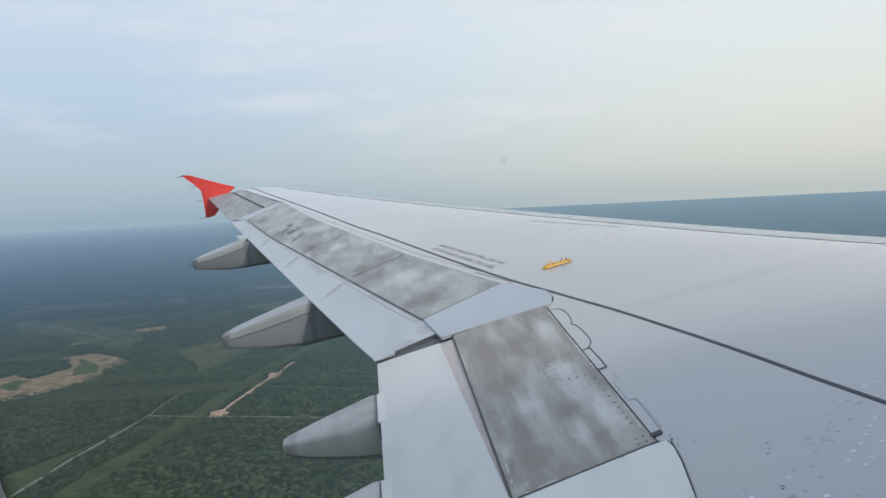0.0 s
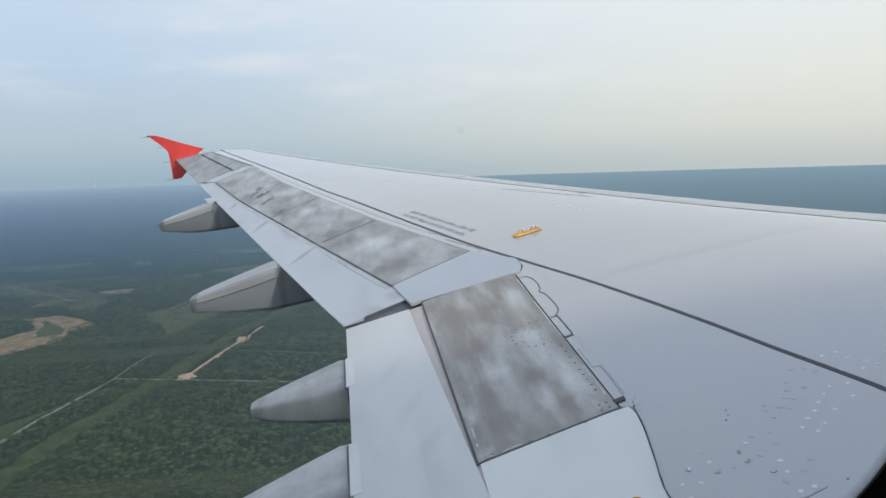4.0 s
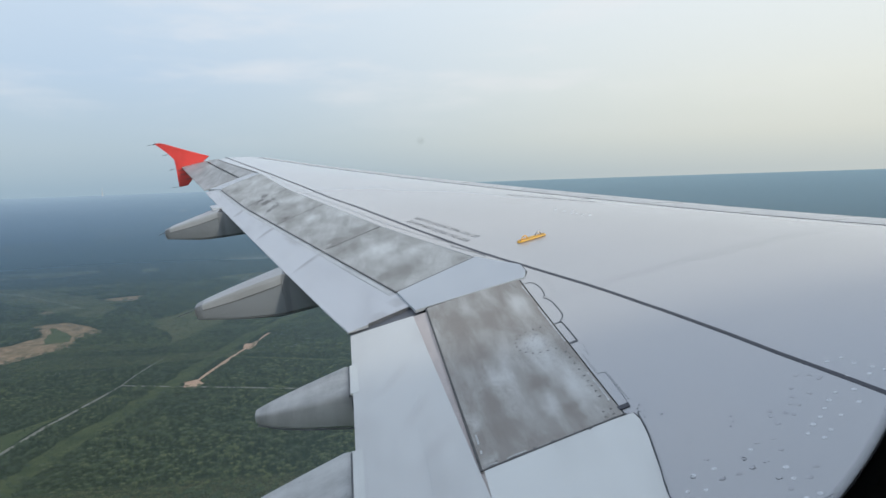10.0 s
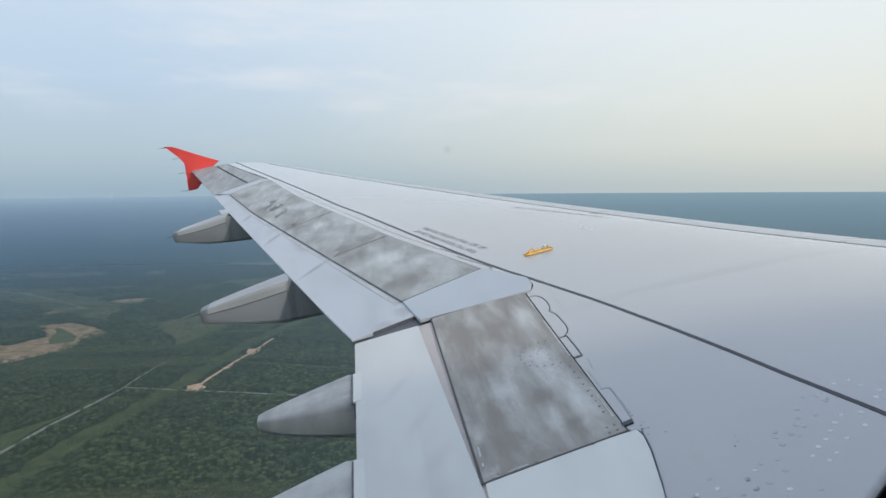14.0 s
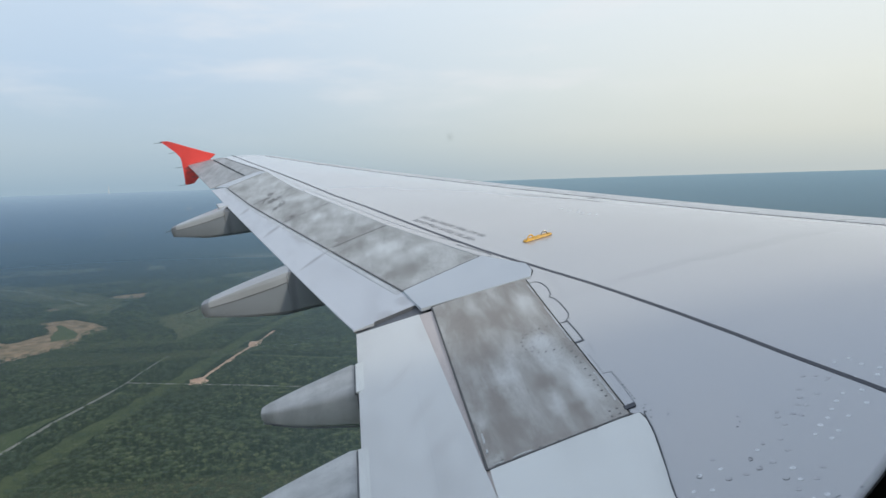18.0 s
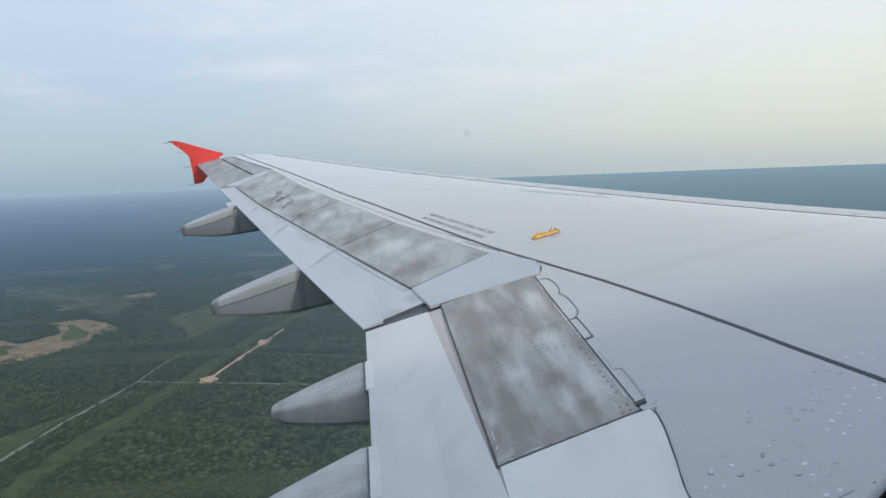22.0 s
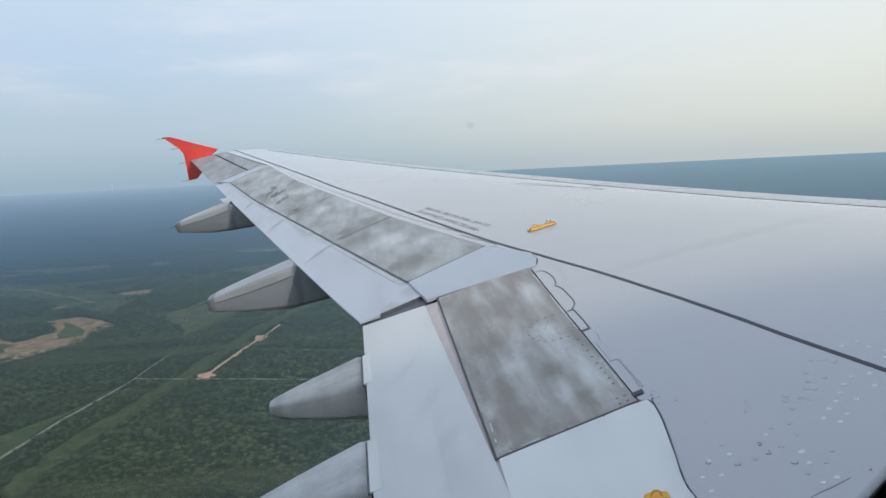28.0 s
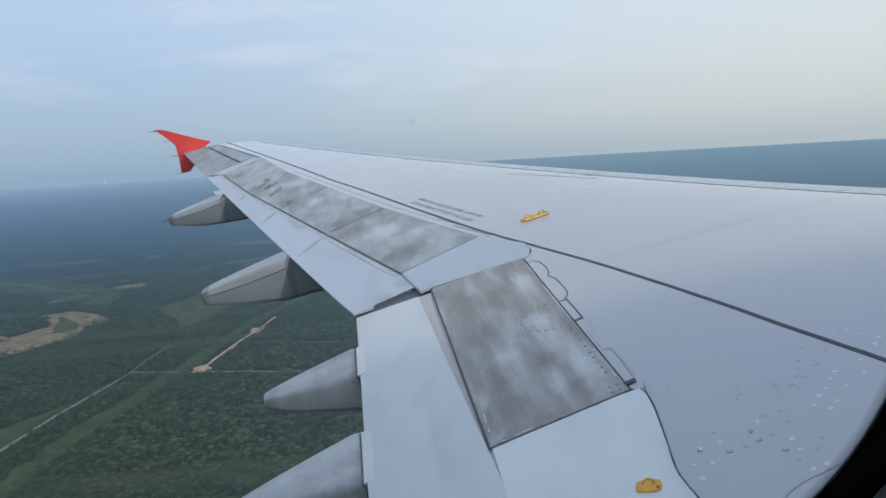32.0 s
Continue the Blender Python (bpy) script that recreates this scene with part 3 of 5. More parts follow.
seam(smooth_line(((1.46, 3.60), (1.392, 3.588), (1.329, 3.581), (1.243, 3.546), (1.15, 3.47))), 0.004, JOINT2)
seam(smooth_line(((1.03, 7.02), (1.045, 7.08), (0.86, 7.52))), 0.006)
seam([(0.86, 7.50), (0.90, 7.53), (0.76, 7.86)], 0.006)
seam([(front_x(y) + 0.072, y) for y in span(7.86, 13.9, 40)], 0.004, JOINT2)
for y0 in (5.10, 8.10, 11.10, 13.70):
    x0 = slat_x(y0)
    seam([(x0 - 0.10, y0 + 0.03), (x0 - 0.005, y0)], 0.010)
seam([(slat_x(y) - 0.010, y) for y in span(2.1, 16.1, 60)], 0.014, SEAL, "dark seam behind the slats")
# Shade behind the spoilers, painted as a grey band on the flap.
seam([(x - 0.026, y - 0.01) for x, y in SPO_AFT], 0.055, BANDGREY, "grey band of painted spoiler shade on the flap", -0.007)

EDGE = plain("panel_edge_grime", (0.115, 0.112, 0.110), 0.6, 0, 0.4, 25)
seam([(1.112, 4.386), (0.80, 4.357), (0.494, 4.329)], 0.009, EDGE, "dark grimy gap at the inboard edge of the spoiler", 0.004)
seam([(0.506, 6.335), (0.492, 4.333)], 0.010, EDGE, "dark gap at the aft edge of the spoiler")
seam([(1.140, 6.376), (0.505, 6.334)], 0.009, EDGE, "dark gap beside the fixed plate", 0.004)
seam([(0.352, 6.800), (0.660, 6.925), (0.965, 7.052)], 0.008, EDGE, "dark gap between plate and outer spoiler", 0.010)
for k in (1, 2, 3):
    seam([SPO_FRONT[k], SPO_AFT[k]], 0.016, EDGE, "dark gap between two outer spoilers", 0.004)
seam([(x - 0.006, y) for x, y in SPO_AFT], 0.010, EDGE, "dark gap at the aft edge of the outer spoilers", 0.002)

WORN = plain("worn_edge_pale", (0.66, 0.665, 0.65), 0.5, 0, 0.45, 25)
for a, b in (((1.124, 5.78), (1.114, 5.22)), ((1.098, 4.82), (1.092, 4.52)), ((1.133, 6.22), (1.130, 6.02))):
    seam(row_of(a, b, 12, 0.0015), 0.007, WORN, "pale worn edge of the spoiler", 0.004)
for a, b in (((0.520, 4.60), (0.516, 4.52)), ((0.515, 4.47), (0.513, 4.44)), ((0.60, 4.352), (0.68, 4.360)), ((0.52, 4.345), (0.56, 4.349))):
    seam(row_of(a, b, 6, 0.002), 0.008, WORN, "pale chipped paint at the spoiler's corner", 0.005)
for k, (cx, cy) in enumerate(((-0.235, 8.42), (-0.22, 8.34), (-0.20, 8.55))):
    seam(row_of((cx, cy), (cx + 0.06, cy + 0.02), 5, 0.004), 0.012, WORN, "pale chipped paint at a spoiler's corner", 0.004)
seam([(front_x(y) - 0.004, y) for y in span(7.10, 13.8, 40)], 0.009, JOINT2, "grey seal ahead of the outer spoilers")

seam(smooth_line(((1.158, 4.375), (1.149, 4.345), (1.131, 4.217), (1.085, 4.02), (1.036, 3.82), (1.036, 3.62))), 0.0045, SEAL, "dark sealant along the root panel", 0.003)

# worn rings round a few fasteners
for cx, cy, a0 in ((1.332, 3.833, 200), (1.373, 3.745, 150), (1.150, 3.885, 90), (1.331, 3.889, 240), (1.224, 3.830, 180)):
    seam([(cx + 0.0095 * math.cos(radians(a0 + 20 * k)), cy + 0.0095 * math.sin(radians(a0 + 20 * k))) for k in range(11)], 0.003, JOINT2, "worn dark ring round a fastener", 0.0006)

# hinge arm pocket beside the inner spoiler
bm = patch(((1.150, 4.461), (1.146, 4.430), (1.098, 4.425), (1.098, 4.453)), 0.006, 0.012, 3, 3)
part("hinge_pocket", bm, LINE, wing, "small dark hinge pocket")

# fasteners


def dots(name, pts, r, mat, label, h=0.0):
    bm = bmesh.new()
    turn = [k * math.pi / 4 for k in range(8)]
    for x, y in pts:
        rr = r * random.uniform(0.8, 1.1)
        lift = lambda q, k, dz: bm.verts.new((x + q * math.cos(k), y + q * math.sin(k), top_z(x + q * math.cos(k), y + q * math.sin(k)) + h + dz))
        ring, low = [lift(rr, k, 0.0007) for k in turn], [lift(rr * 1.06, k, -0.002) for k in turn]
        bm.faces.new(ring)
        for k in range(8):
            bm.faces.new((ring[k], low[k], low[(k + 1) % 8], ring[(k + 1) % 8]))
    return tagged(part(name, bm, mat, wing, label), kind="stuff")


oval = [(0.988 + 0.106 * math.cos(a), 5.332 + 0.152 * math.sin(a)) for a in [k * math.tau / 18 for k in range(18)]]
dots("fasteners", [p for p in oval if p[0] < 1.0] + row_of((1.015, 5.486), (1.057, 5.489), 2) + row_of((1.01, 5.175), (1.05, 5.168), 2) + row_of((1.074, 4.80), (1.070, 4.58), 5) + row_of((1.072, 4.456), (1.069, 4.412), 2) + row_of((1.039, 4.453), (1.034, 4.409), 2)
     + row_of((0.95, 4.365), (0.56, 4.36), 6) + row_of((1.079, 5.098), (1.076, 4.876), 4) + row_of((1.08, 6.30), (1.09, 6.22), 3), 0.0064, DOTSOFT, "dark rivet heads on the spoiler", 0.004)
dots("fasteners", row_of((1.288, 6.345), (1.278, 5.95), 8) + row_of((1.308, 6.30), (1.292, 5.96), 6) + [(1.335, 6.35), (1.245, 6.30)] + row_of((1.182, 5.125), (1.167, 5.013), 5) + row_of((1.172, 4.776), (1.165, 4.495), 11)
     + [(1.183, 4.423), (1.166, 4.402), (1.183, 4.37), (1.164, 4.373), (1.164, 4.323)] + row_of((1.140, 5.003), (1.134, 4.804), 9), 0.0042, DOTDARK, "rows of dark rivet heads along the hinge")
inner = [(0.975 + 0.07 * random.uniform(-1, 1), 5.335 + 0.10 * random.uniform(-1, 1)) for k in range(16)]
dots("fasteners", inner, 0.006, DOTMID, "pale rivet heads inside the oval plate", 0.004)
dots("fasteners", [(1.996, 4.302), (1.935, 4.304), (1.879, 4.07), (1.815, 4.087), (1.765, 4.052), (1.72, 4.014), (1.676, 3.974), (1.63, 3.947), (1.737, 3.948), (1.584, 3.908), (1.656, 3.888), (1.612, 3.86)],
     0.0098, DOTLIGHT, "white touched-up fastener heads in rows near the wing root")
dots("fasteners", [(2.003, 4.238), (1.993, 4.137), (2.034, 4.176), (2.054, 4.134)], 0.0098, DOTLIGHT, "white touched-up fastener heads beyond the walkway line")
dots("fasteners", [(1.42, 3.781), (1.407, 3.719), (1.43, 3.62), (1.384, 3.619), (1.38, 3.924), (1.226, 3.889), (1.152, 3.803), (1.098, 3.824), (1.152, 3.892), (1.838, 3.989), (1.918, 4.166), (1.089, 3.749)],
     0.0095, DOTLIGHT, "white touched-up fastener heads scattered near the wing root")
dots("fasteners", [(1.336, 3.892), (1.282, 3.824), (1.222, 3.827), (1.231, 3.952), (1.332, 3.829), (1.385, 3.84), (1.374, 3.68), (1.45, 3.70), (1.50, 3.74)], 0.0105, DOTMID, "faint grey fastener heads near the wing root")
dots("fasteners", [(1.476, 3.942), (1.743, 4.133), (1.667, 4.085), (1.68, 4.144), (1.848, 4.214), (1.598, 4.06), (1.617, 4.036), (1.539, 4.015), (1.56, 4.10), (1.71, 4.20), (1.78, 4.276), (1.822, 4.252), (1.832, 4.205), (1.646, 4.105), (1.545, 4.068), (1.462, 3.874), (1.417, 3.95)], 0.0100, DOTMID, "faint grey fastener heads in rows near the wing root")
dots("fasteners", [(1.431, 4.147), (1.397, 4.086), (1.42, 4.11), (1.245, 4.10), (1.228, 4.306), (1.53, 3.603)], 0.0045, DOTDARK, "scattered dark fastener heads near the wing root")
dots("fasteners", row_of((0.318, 5.95), (0.311, 5.47), 17, 0.002) + row_of((0.311, 5.45), (0.297, 5.12), 12, 0.002) + row_of((0.297, 5.10), (0.296, 4.20), 32, 0.002), 0.0024, BANDGREY, "faint rivet line along the inner flap")
dots("fasteners", row_of((0.30, 5.15), (0.285, 4.98), 3) + row_of((0.27, 4.86), (0.33, 4.78), 4, 0.01) + row_of((0.300, 4.60), (0.292, 4.25), 9), 0.0045, BANDGREY, "small rivet heads on the inner flap")
dots("fasteners", [(1.90, 7.75), (1.96, 7.58), (1.99, 7.50), (1.93, 7.62), (1.86, 7.86), (2.03, 7.44), (1.97, 7.70)], 0.017, DOTLIGHT, "white touched-up spots near the leading edge")


def stencil(text, a, b, height, flip=False, ink=None):
    """Letters laid on the top skin, centred on the line from a to b and as long as it."""
    cu = bpy.data.curves.new("stencil", "FONT")
    cu.body, cu.extrude, cu.align_x, cu.align_y = text, 0.01, "CENTER", "CENTER"
    cu.space_character, cu.space_word = 1.25, 1.5
    ob = new("stencil_text", cu)
    me = bpy.data.meshes.new_from_object(ob.evaluated_get(bpy.context.evaluated_depsgraph_get()))
    bpy.data.objects.remove(ob)
    wide = max(v.co.x for v in me.vertices) - min(v.co.x for v in me.vertices)
    sx, ang = math.dist(a, b) / wide, math.atan2(b[1] - a[1], b[0] - a[0]) + (math.pi if flip else 0)
    for v in me.vertices:
        u, w = v.co.x * sx, v.co.y * height / 0.7
        px, py = (a[0] + b[0]) / 2 + u * math.cos(ang) - w * math.sin(ang), (a[1] + b[1]) / 2 + u * math.sin(ang) + w * math.cos(ang)
        v.co = (px, py, top_z(px, py) + (0.0012 if v.co.z > 0 else -0.0005))
    me.materials.clear()
    me.materials.append(ink or INK)
    ob = new("stencil_text", me)
    ob.parent = wing
    return tagged(ob, "grey stencilled walkway warning", kind="stuff")


stencil("DO NOT WALK OUTSIDE THIS AREA", (0.618, 8.640), (1.010, 7.520), 0.050)
stencil("DO NOT WALK OUTSIDE THIS AREA", (0.700, 8.690), (1.106, 7.563), 0.050, True)
stencil("DO NOT WALK OUTSIDE THIS AREA", (1.659, 8.881), (2.230, 7.903), 0.040, False, INKFAINT)

# yellow lashing points


def lashing_point(x, y, turn, length, width, lugs, loop_r, thick):
    m = Matrix.Translation((x, y, top_z(x, y) + 0.004)) @ Euler((0, 0, radians(turn))).to_matrix().to_4x4()
    sx = (top_z(x + 0.05, y) - top_z(x - 0.05, y)) / 0.1
    sy = (top_z(x, y + 0.05) - top_z(x, y - 0.05)) / 0.1
    fix = lambda p: (p.x, p.y, p.z + sx * (p.x - x) + sy * (p.y - y))
    bm = bmesh.new()
    ring = []
    for k in range(24):
        a = math.tau * k / 24
        cx, cy = math.cos(a), math.sin(a)
        ring.append((length / 2 * math.copysign(abs(cx) ** 0.5, cx), width / 2 * math.copysign(abs(cy) ** 0.6, cy)))
    lo = [bm.verts.new(fix(m @ Vector((u, v, 0)))) for u, v in ring]
    hi = [bm.verts.new(fix(m @ Vector((u * 0.95, v * 0.90, thick)))) for u, v in ring]
    bm.faces.new(hi)
    bm.faces.new(lo[::-1])
    for k in range(24):
        bm.faces.new((lo[k], lo[(k + 1) % 24], hi[(k + 1) % 24], hi[k]))
    plate = part("lashing_plate", bm, YELLOW, wing, "yellow painted lashing plate")
    for s in lugs:
        bm = bmesh.new()
        prev = None
        for k in range(13):
            a = math.pi * k / 12
            c = Vector((s * length + loop_r * math.cos(a), 0, 0.010 + 1.1 * loop_r * math.sin(a)))
            nrm = Vector((math.cos(a), 0, math.sin(a)))
            loop = [bm.verts.new(fix(m @ (c + nrm * 0.2 * loop_r * math.cos(b) + Vector((0, 0.2 * loop_r * math.sin(b), 0))))) for b in [j * math.tau / 8 for j in range(8)]]
            if prev:
                for j in range(8):
                    bm.faces.new((prev[j], prev[(j + 1) % 8], loop[(j + 1) % 8], loop[j]))
            prev = loop
        part("lug", bm, STEEL if s > 0 else YELLOW, plate, "", True)
        bm = bmesh.new()
        bmesh.ops.create_cone(bm, cap_ends=True, segments=8, radius1=0.004 + 0.1 * loop_r, radius2=0.003 + 0.1 * loop_r, depth=0.008,
                              matrix=Matrix.Translation(fix(m @ Vector(((s * 1.7 if s else 0.36) * length, width * -0.22, thick)))))
        part("bolt", bm, DOTDARK, plate)


lashing_point(1.450, 7.150, 8, 0.24, 0.062, (-0.24, 0.24), 0.024, 0.010)
lashing_point(0.924, 3.797, -24, 0.084, 0.060, (0.0,), 0.017, 0.006)

# flap track fairings


FAIR_SEC = ((-0.50, 0.90), (-0.475, 0.985), (0, 1.01), (0.475, 0.985), (0.50, 0.90), (0.50, 0.35), (0.465, 0.09), (0.37, 0.0), (-0.37, 0.0), (-0.465, 0.09), (-0.50, 0.35))
ROUND_SEC = ((-0.50, 0.80), (-0.485, 0.90), (-0.44, 0.97), (-0.36, 1.0), (0, 1.01), (0.42, 1.0), (0.48, 0.95), (0.50, 0.84), (0.50, 0.35), (0.465, 0.12), (0.34, 0.0), (-0.34, 0.0), (-0.465, 0.12), (-0.50, 0.35))


class Canoe:
    """The shape of a flap track fairing: near and far side where it passes the trailing edge, tail (x, z top, z bottom) and belly (x, z)."""

    def __init__(self, near, far, tail, belly, slim, nose):
        self.mid, self.wide, self.tail, self.slim, self.nose = (near + far) / 2, far - near, tail, slim, nose
        self.edge = te_x(self.mid)
        self.bx, self.bz = [tail[0] + 0.03] + [p[0] for p in belly], [tail[2]] + [p[1] for p in belly]

    def station(self, x):
        """Width, top and bottom at x."""
        if x < self.edge:
            q = max((x - self.tail[0]) / (self.edge - self.tail[0]), 0.0)
            top = self.tail[1] + (te_z(self.mid) - 0.012 - self.tail[1]) * q ** 0.93
            return self.wide * (self.slim + (1 - self.slim) * q ** 0.8), top, float(np.interp(x, self.bx, self.bz))
        q = (x - self.edge) / (self.nose - self.edge)
        roof = min(low_z(x, self.mid) - 0.03, te_z(self.mid) - 0.012)
        floor = float(np.interp(x, self.bx, self.bz))
        return self.wide * (1 - 0.75 * q ** 2), roof, min(floor, roof - 0.02) * (1 - q ** 2) + (roof - 0.03) * q ** 2

    def point(self, x, a, b):
        w, top, bot = self.station(x)
        return Vector((x, self.mid + a * w, bot + b * (top - bot) + DIHEDRAL * a * w * b))


def build_fairing(near, far, tail, belly, slim, nose, label, wick=0.16, side=None, skirt=0.30, section=FAIR_SEC):
    c = Canoe(near, far, tail, belly, slim, nose)
    xt, xe = tail[0], c.edge
    xs = [xt + 0.035] + [xt + 0.035 + (xe - xt - 0.035) * k / 12 for k in range(1, 13)] + [xe + (nose - xe) * k / 8 for k in range(1, 9)]
    bm = bmesh.new()
    loops = []
    for x0, lift, thin in ((xt, 0.34, 0.80), (xt + 0.010, 0.13, 0.93)):
        loops.append([bm.verts.new(c.point(x0, a * thin, lift + b * (1 - lift) - 0.02 * (1 - thin))) for a, b in section])
    for x in xs:
        loops.append([bm.verts.new(c.point(x, a, b)) for a, b in section])
    n = len(section)
    for p, q in zip(loops, loops[1:]):
        for j in range(n):
            bm.faces.new((p[j], p[(j + 1) % n], q[(j + 1) % n], q[j]))
    bm.faces.new(loops[0])
    bm.faces.new(loops[-1][::-1])
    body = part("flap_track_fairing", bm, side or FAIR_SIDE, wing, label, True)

    def line(name, at, r, mat, lab, a0, a1, m=14):
        pts = [at(a0 + (a1 - a0) * k / m) for k in range(m + 1)]
        rod(name, pts, r, body, mat, lab)
    line("belly_edge", lambda u: c.point(xt + 0.012 + (xe + 0.25 - xt) * u, -0.45, 0.045), 0.0055, JOINT, "thin dark lower edge", 0, 1)
    line("joint", lambda u: c.point(xe - 0.012, -0.51, 0.30 + 0.66 * u), 0.0028, JOINT, "dark joint beside the flap edge", 0.35, 1, 5)
    if not skirt:
        return
    # lid with short skirts on both sides
    x0 = xt + 0.09 * (xe - xt)
    top, low = [], []
    for k in range(13):
        x = x0 + (xe - 0.004 - x0) * k / 12
        d = skirt * (1.25 - 0.5 * k / 12)
        prof = [(-0.507, 1 - d), (-0.507, 0.91), (-0.48, 0.995), (0, 1.02), (0.48, 0.995), (0.507, 0.91), (0.507, 1 - d)]
        top.append([c.point(x, a, b) for a, b in prof])
        low.append([c.point(x, a * 0.975, b - 0.03) for a, b in prof])
    part("lid", solid_grid(top, low), FAIR_TOP, body, "upper cover with the lit top in its lighter paint")
    # dirty seam under the lid and round the tail
    line("lid_seam", lambda u: c.point(x0 + (xe - 0.02 - x0) * u, -0.508, 1 - skirt * (1.25 - 0.5 * u) - 0.005), 0.0040, JOINT, "dark dirty seam under the cover", 0, 1)
    line("tail_edge", lambda u: c.point(xt + 0.004, -0.5 + 0.03 * u, 0.36 + 0.5 * u), 0.0040, JOINT, "dark soiled rim of the tail", 0, 1, 4)
    if wick:
        p = c.point(xt + 0.006, 0, 0.72)
        rod("static_wick", [p, p + Vector((-wick, 0, -0.30 * wick))], 0.004, body)


def rod(name, pts, r, parent, mat=None, label="thin dark static discharger rod"):
    bm = bmesh.new()
    prev = None
    for i, p in enumerate(pts):
        p = Vector(p)
        d = (Vector(pts[min(i + 1, len(pts) - 1)]) - Vector(pts[max(i - 1, 0)])).normalized()
        a = d.orthogonal().normalized()
        b = d.cross(a)
        loop = [bm.verts.new(p + r * (math.cos(t) * a + math.sin(t) * b)) for t in [k * math.tau / 6 for k in range(6)]]
        if prev:
            for j in range(6):
                bm.faces.new((prev[j], prev[(j + 1) % 6], loop[(j + 1) % 6], loop[j]))
        else:
            bm.faces.new(loop[::-1])
        prev = loop
    bm.faces.new(prev)
    return part(name, bm, mat or SEAL, parent, label)


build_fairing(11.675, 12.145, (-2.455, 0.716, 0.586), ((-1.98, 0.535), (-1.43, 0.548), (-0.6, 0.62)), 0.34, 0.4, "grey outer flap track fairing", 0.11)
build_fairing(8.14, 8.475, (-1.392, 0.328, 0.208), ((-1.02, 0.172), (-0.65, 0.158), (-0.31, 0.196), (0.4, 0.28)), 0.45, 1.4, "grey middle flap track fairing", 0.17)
build_fairing(5.50, 5.92, (-0.565, 0.186, 0.122), ((-0.44, 0.102), (-0.275, 0.086), (-0.03, 0.078), (0.6, 0.075)), 0.20, 2.2, "dark grey inner flap track fairing with soot and painted shade", 0, FAIR_DARK, 0, ROUND_SEC)
build_fairing(4.48, 4.925, (-0.68, 0.030, -0.04), ((-0.5, -0.045), (-0.275, -0.04), (-0.03, -0.02), (0.6, 0.0)), 0.20, 2.2, "dark grey innermost flap track fairing with soot and painted shade", 0, FAIR_DARK, 0, ROUND_SEC)
# short plates of the flap's edge over the inner fairings
for y0, y1 in ((5.44, 5.82), (4.42, 4.83)):
    part("flap_tab", patch(((0.03, y0), (0.03, y1), (-0.016, y1), (-0.016, y0)), 0.002, 0.016, 6, 3, 0.008), PALE, wing, "pale edge plate over the fairing", True)
    rod("flap_tab_gap", [(-0.020, y, te_z(y) - 0.010) for y in span(y0, y1, 6)], 0.006, wing, JOINT, "dark gap under the edge plate")
part("track_end", patch(((te_x(11.9) + 0.03, 11.90), (te_x(12.15) + 0.03, 12.15), (te_x(12.15) - 0.11, 12.12), (te_x(11.9) - 0.11, 11.87)), 0.0, 0.03, 2, 2), FLAPOUT, wing, "small pale end plate of the flap track")

# wing tip fence


def build_fence():
    up = [(-2.675, 1.655), (-2.90, 1.735), (-3.20, 1.850), (-3.50, 1.972), (-3.585, 1.998), (-3.66, 2.003), (-3.712, 1.996), (-3.60, 1.895), (-3.46, 1.765),
          (-3.375, 1.655), (-3.362, 1.56), (-3.355, 1.40), (-3.352, 1.22), (-3.350, 1.095), (-3.30, 1.092), (-3.175, 1.112), (-3.10, 1.19), (-3.03, 1.262), (-2.99, 1.36), (-2.90, 1.50), (-2.75, 1.60)]
    bm = bmesh.new()
    cx, cz = -3.18, 1.60
    faces = []
    for dy, s in ((-0.018, 0.985), (-0.005, 1.0), (0.008, 1.0), (0.022, 0.985)):
        faces.append([bm.verts.new((cx + (x - cx) * s, 17.0 + dy, cz + (z - cz) * s)) for x, z in up])
    for a, b in zip(faces, faces[1:]):
        for k in range(len(up)):
            bm.faces.new((a[k], a[(k + 1) % len(up)], b[(k + 1) % len(up)], b[k]))
    bm.faces.new(faces[0])
    bm.faces.new(faces[-1][::-1])
    fence = part("wingtip_fence", bm, RED, wing, "red double-ended wingtip fence")
    bm = bmesh.new()
    bmesh.ops.create_cone(bm, cap_ends=True, segments=8, radius1=0.014, radius2=0.008, depth=0.06,
                          matrix=Matrix.Translation((-3.70, 16.99, 1.99)) @ Euler((0, radians(70), 0)).to_matrix().to_4x4())
    part("tip_light", bm, LINE, fence, "small dark tip fitting")
    for x, z in ((-3.71, 1.985), (-3.45, 1.76), (-3.36, 1.46), (-3.35, 1.10)):
        rod("static_wick", [(x + 0.02, 17.0, z), (x - 0.14, 17.0, z - 0.012)], 0.004, fence)


build_fence()
part("tip_strip", patch(((-2.66, 16.90), (-2.68, 16.985), (te_x(16.97), 16.97), (te_x(16.86), 16.86)), 0.004, 0.05, 3, 6, 0.01), WHITE, wing, "grey-white strip under the fence", True)
for y in (15.2, 15.9, 16.5):
    rod("static_wick", [(te_x(y) + 0.01, y, te_z(y)), (te_x(y) - 0.12, y, te_z(y) - 0.01)], 0.005, wing)

# ---------------------------------------------------------------- cabin wall with its window
WIN_X, WIN_Z, WIN_W, WIN_H, WIN_R = 0.1387, 1.6860, 0.2646, 0.392, 0.0955


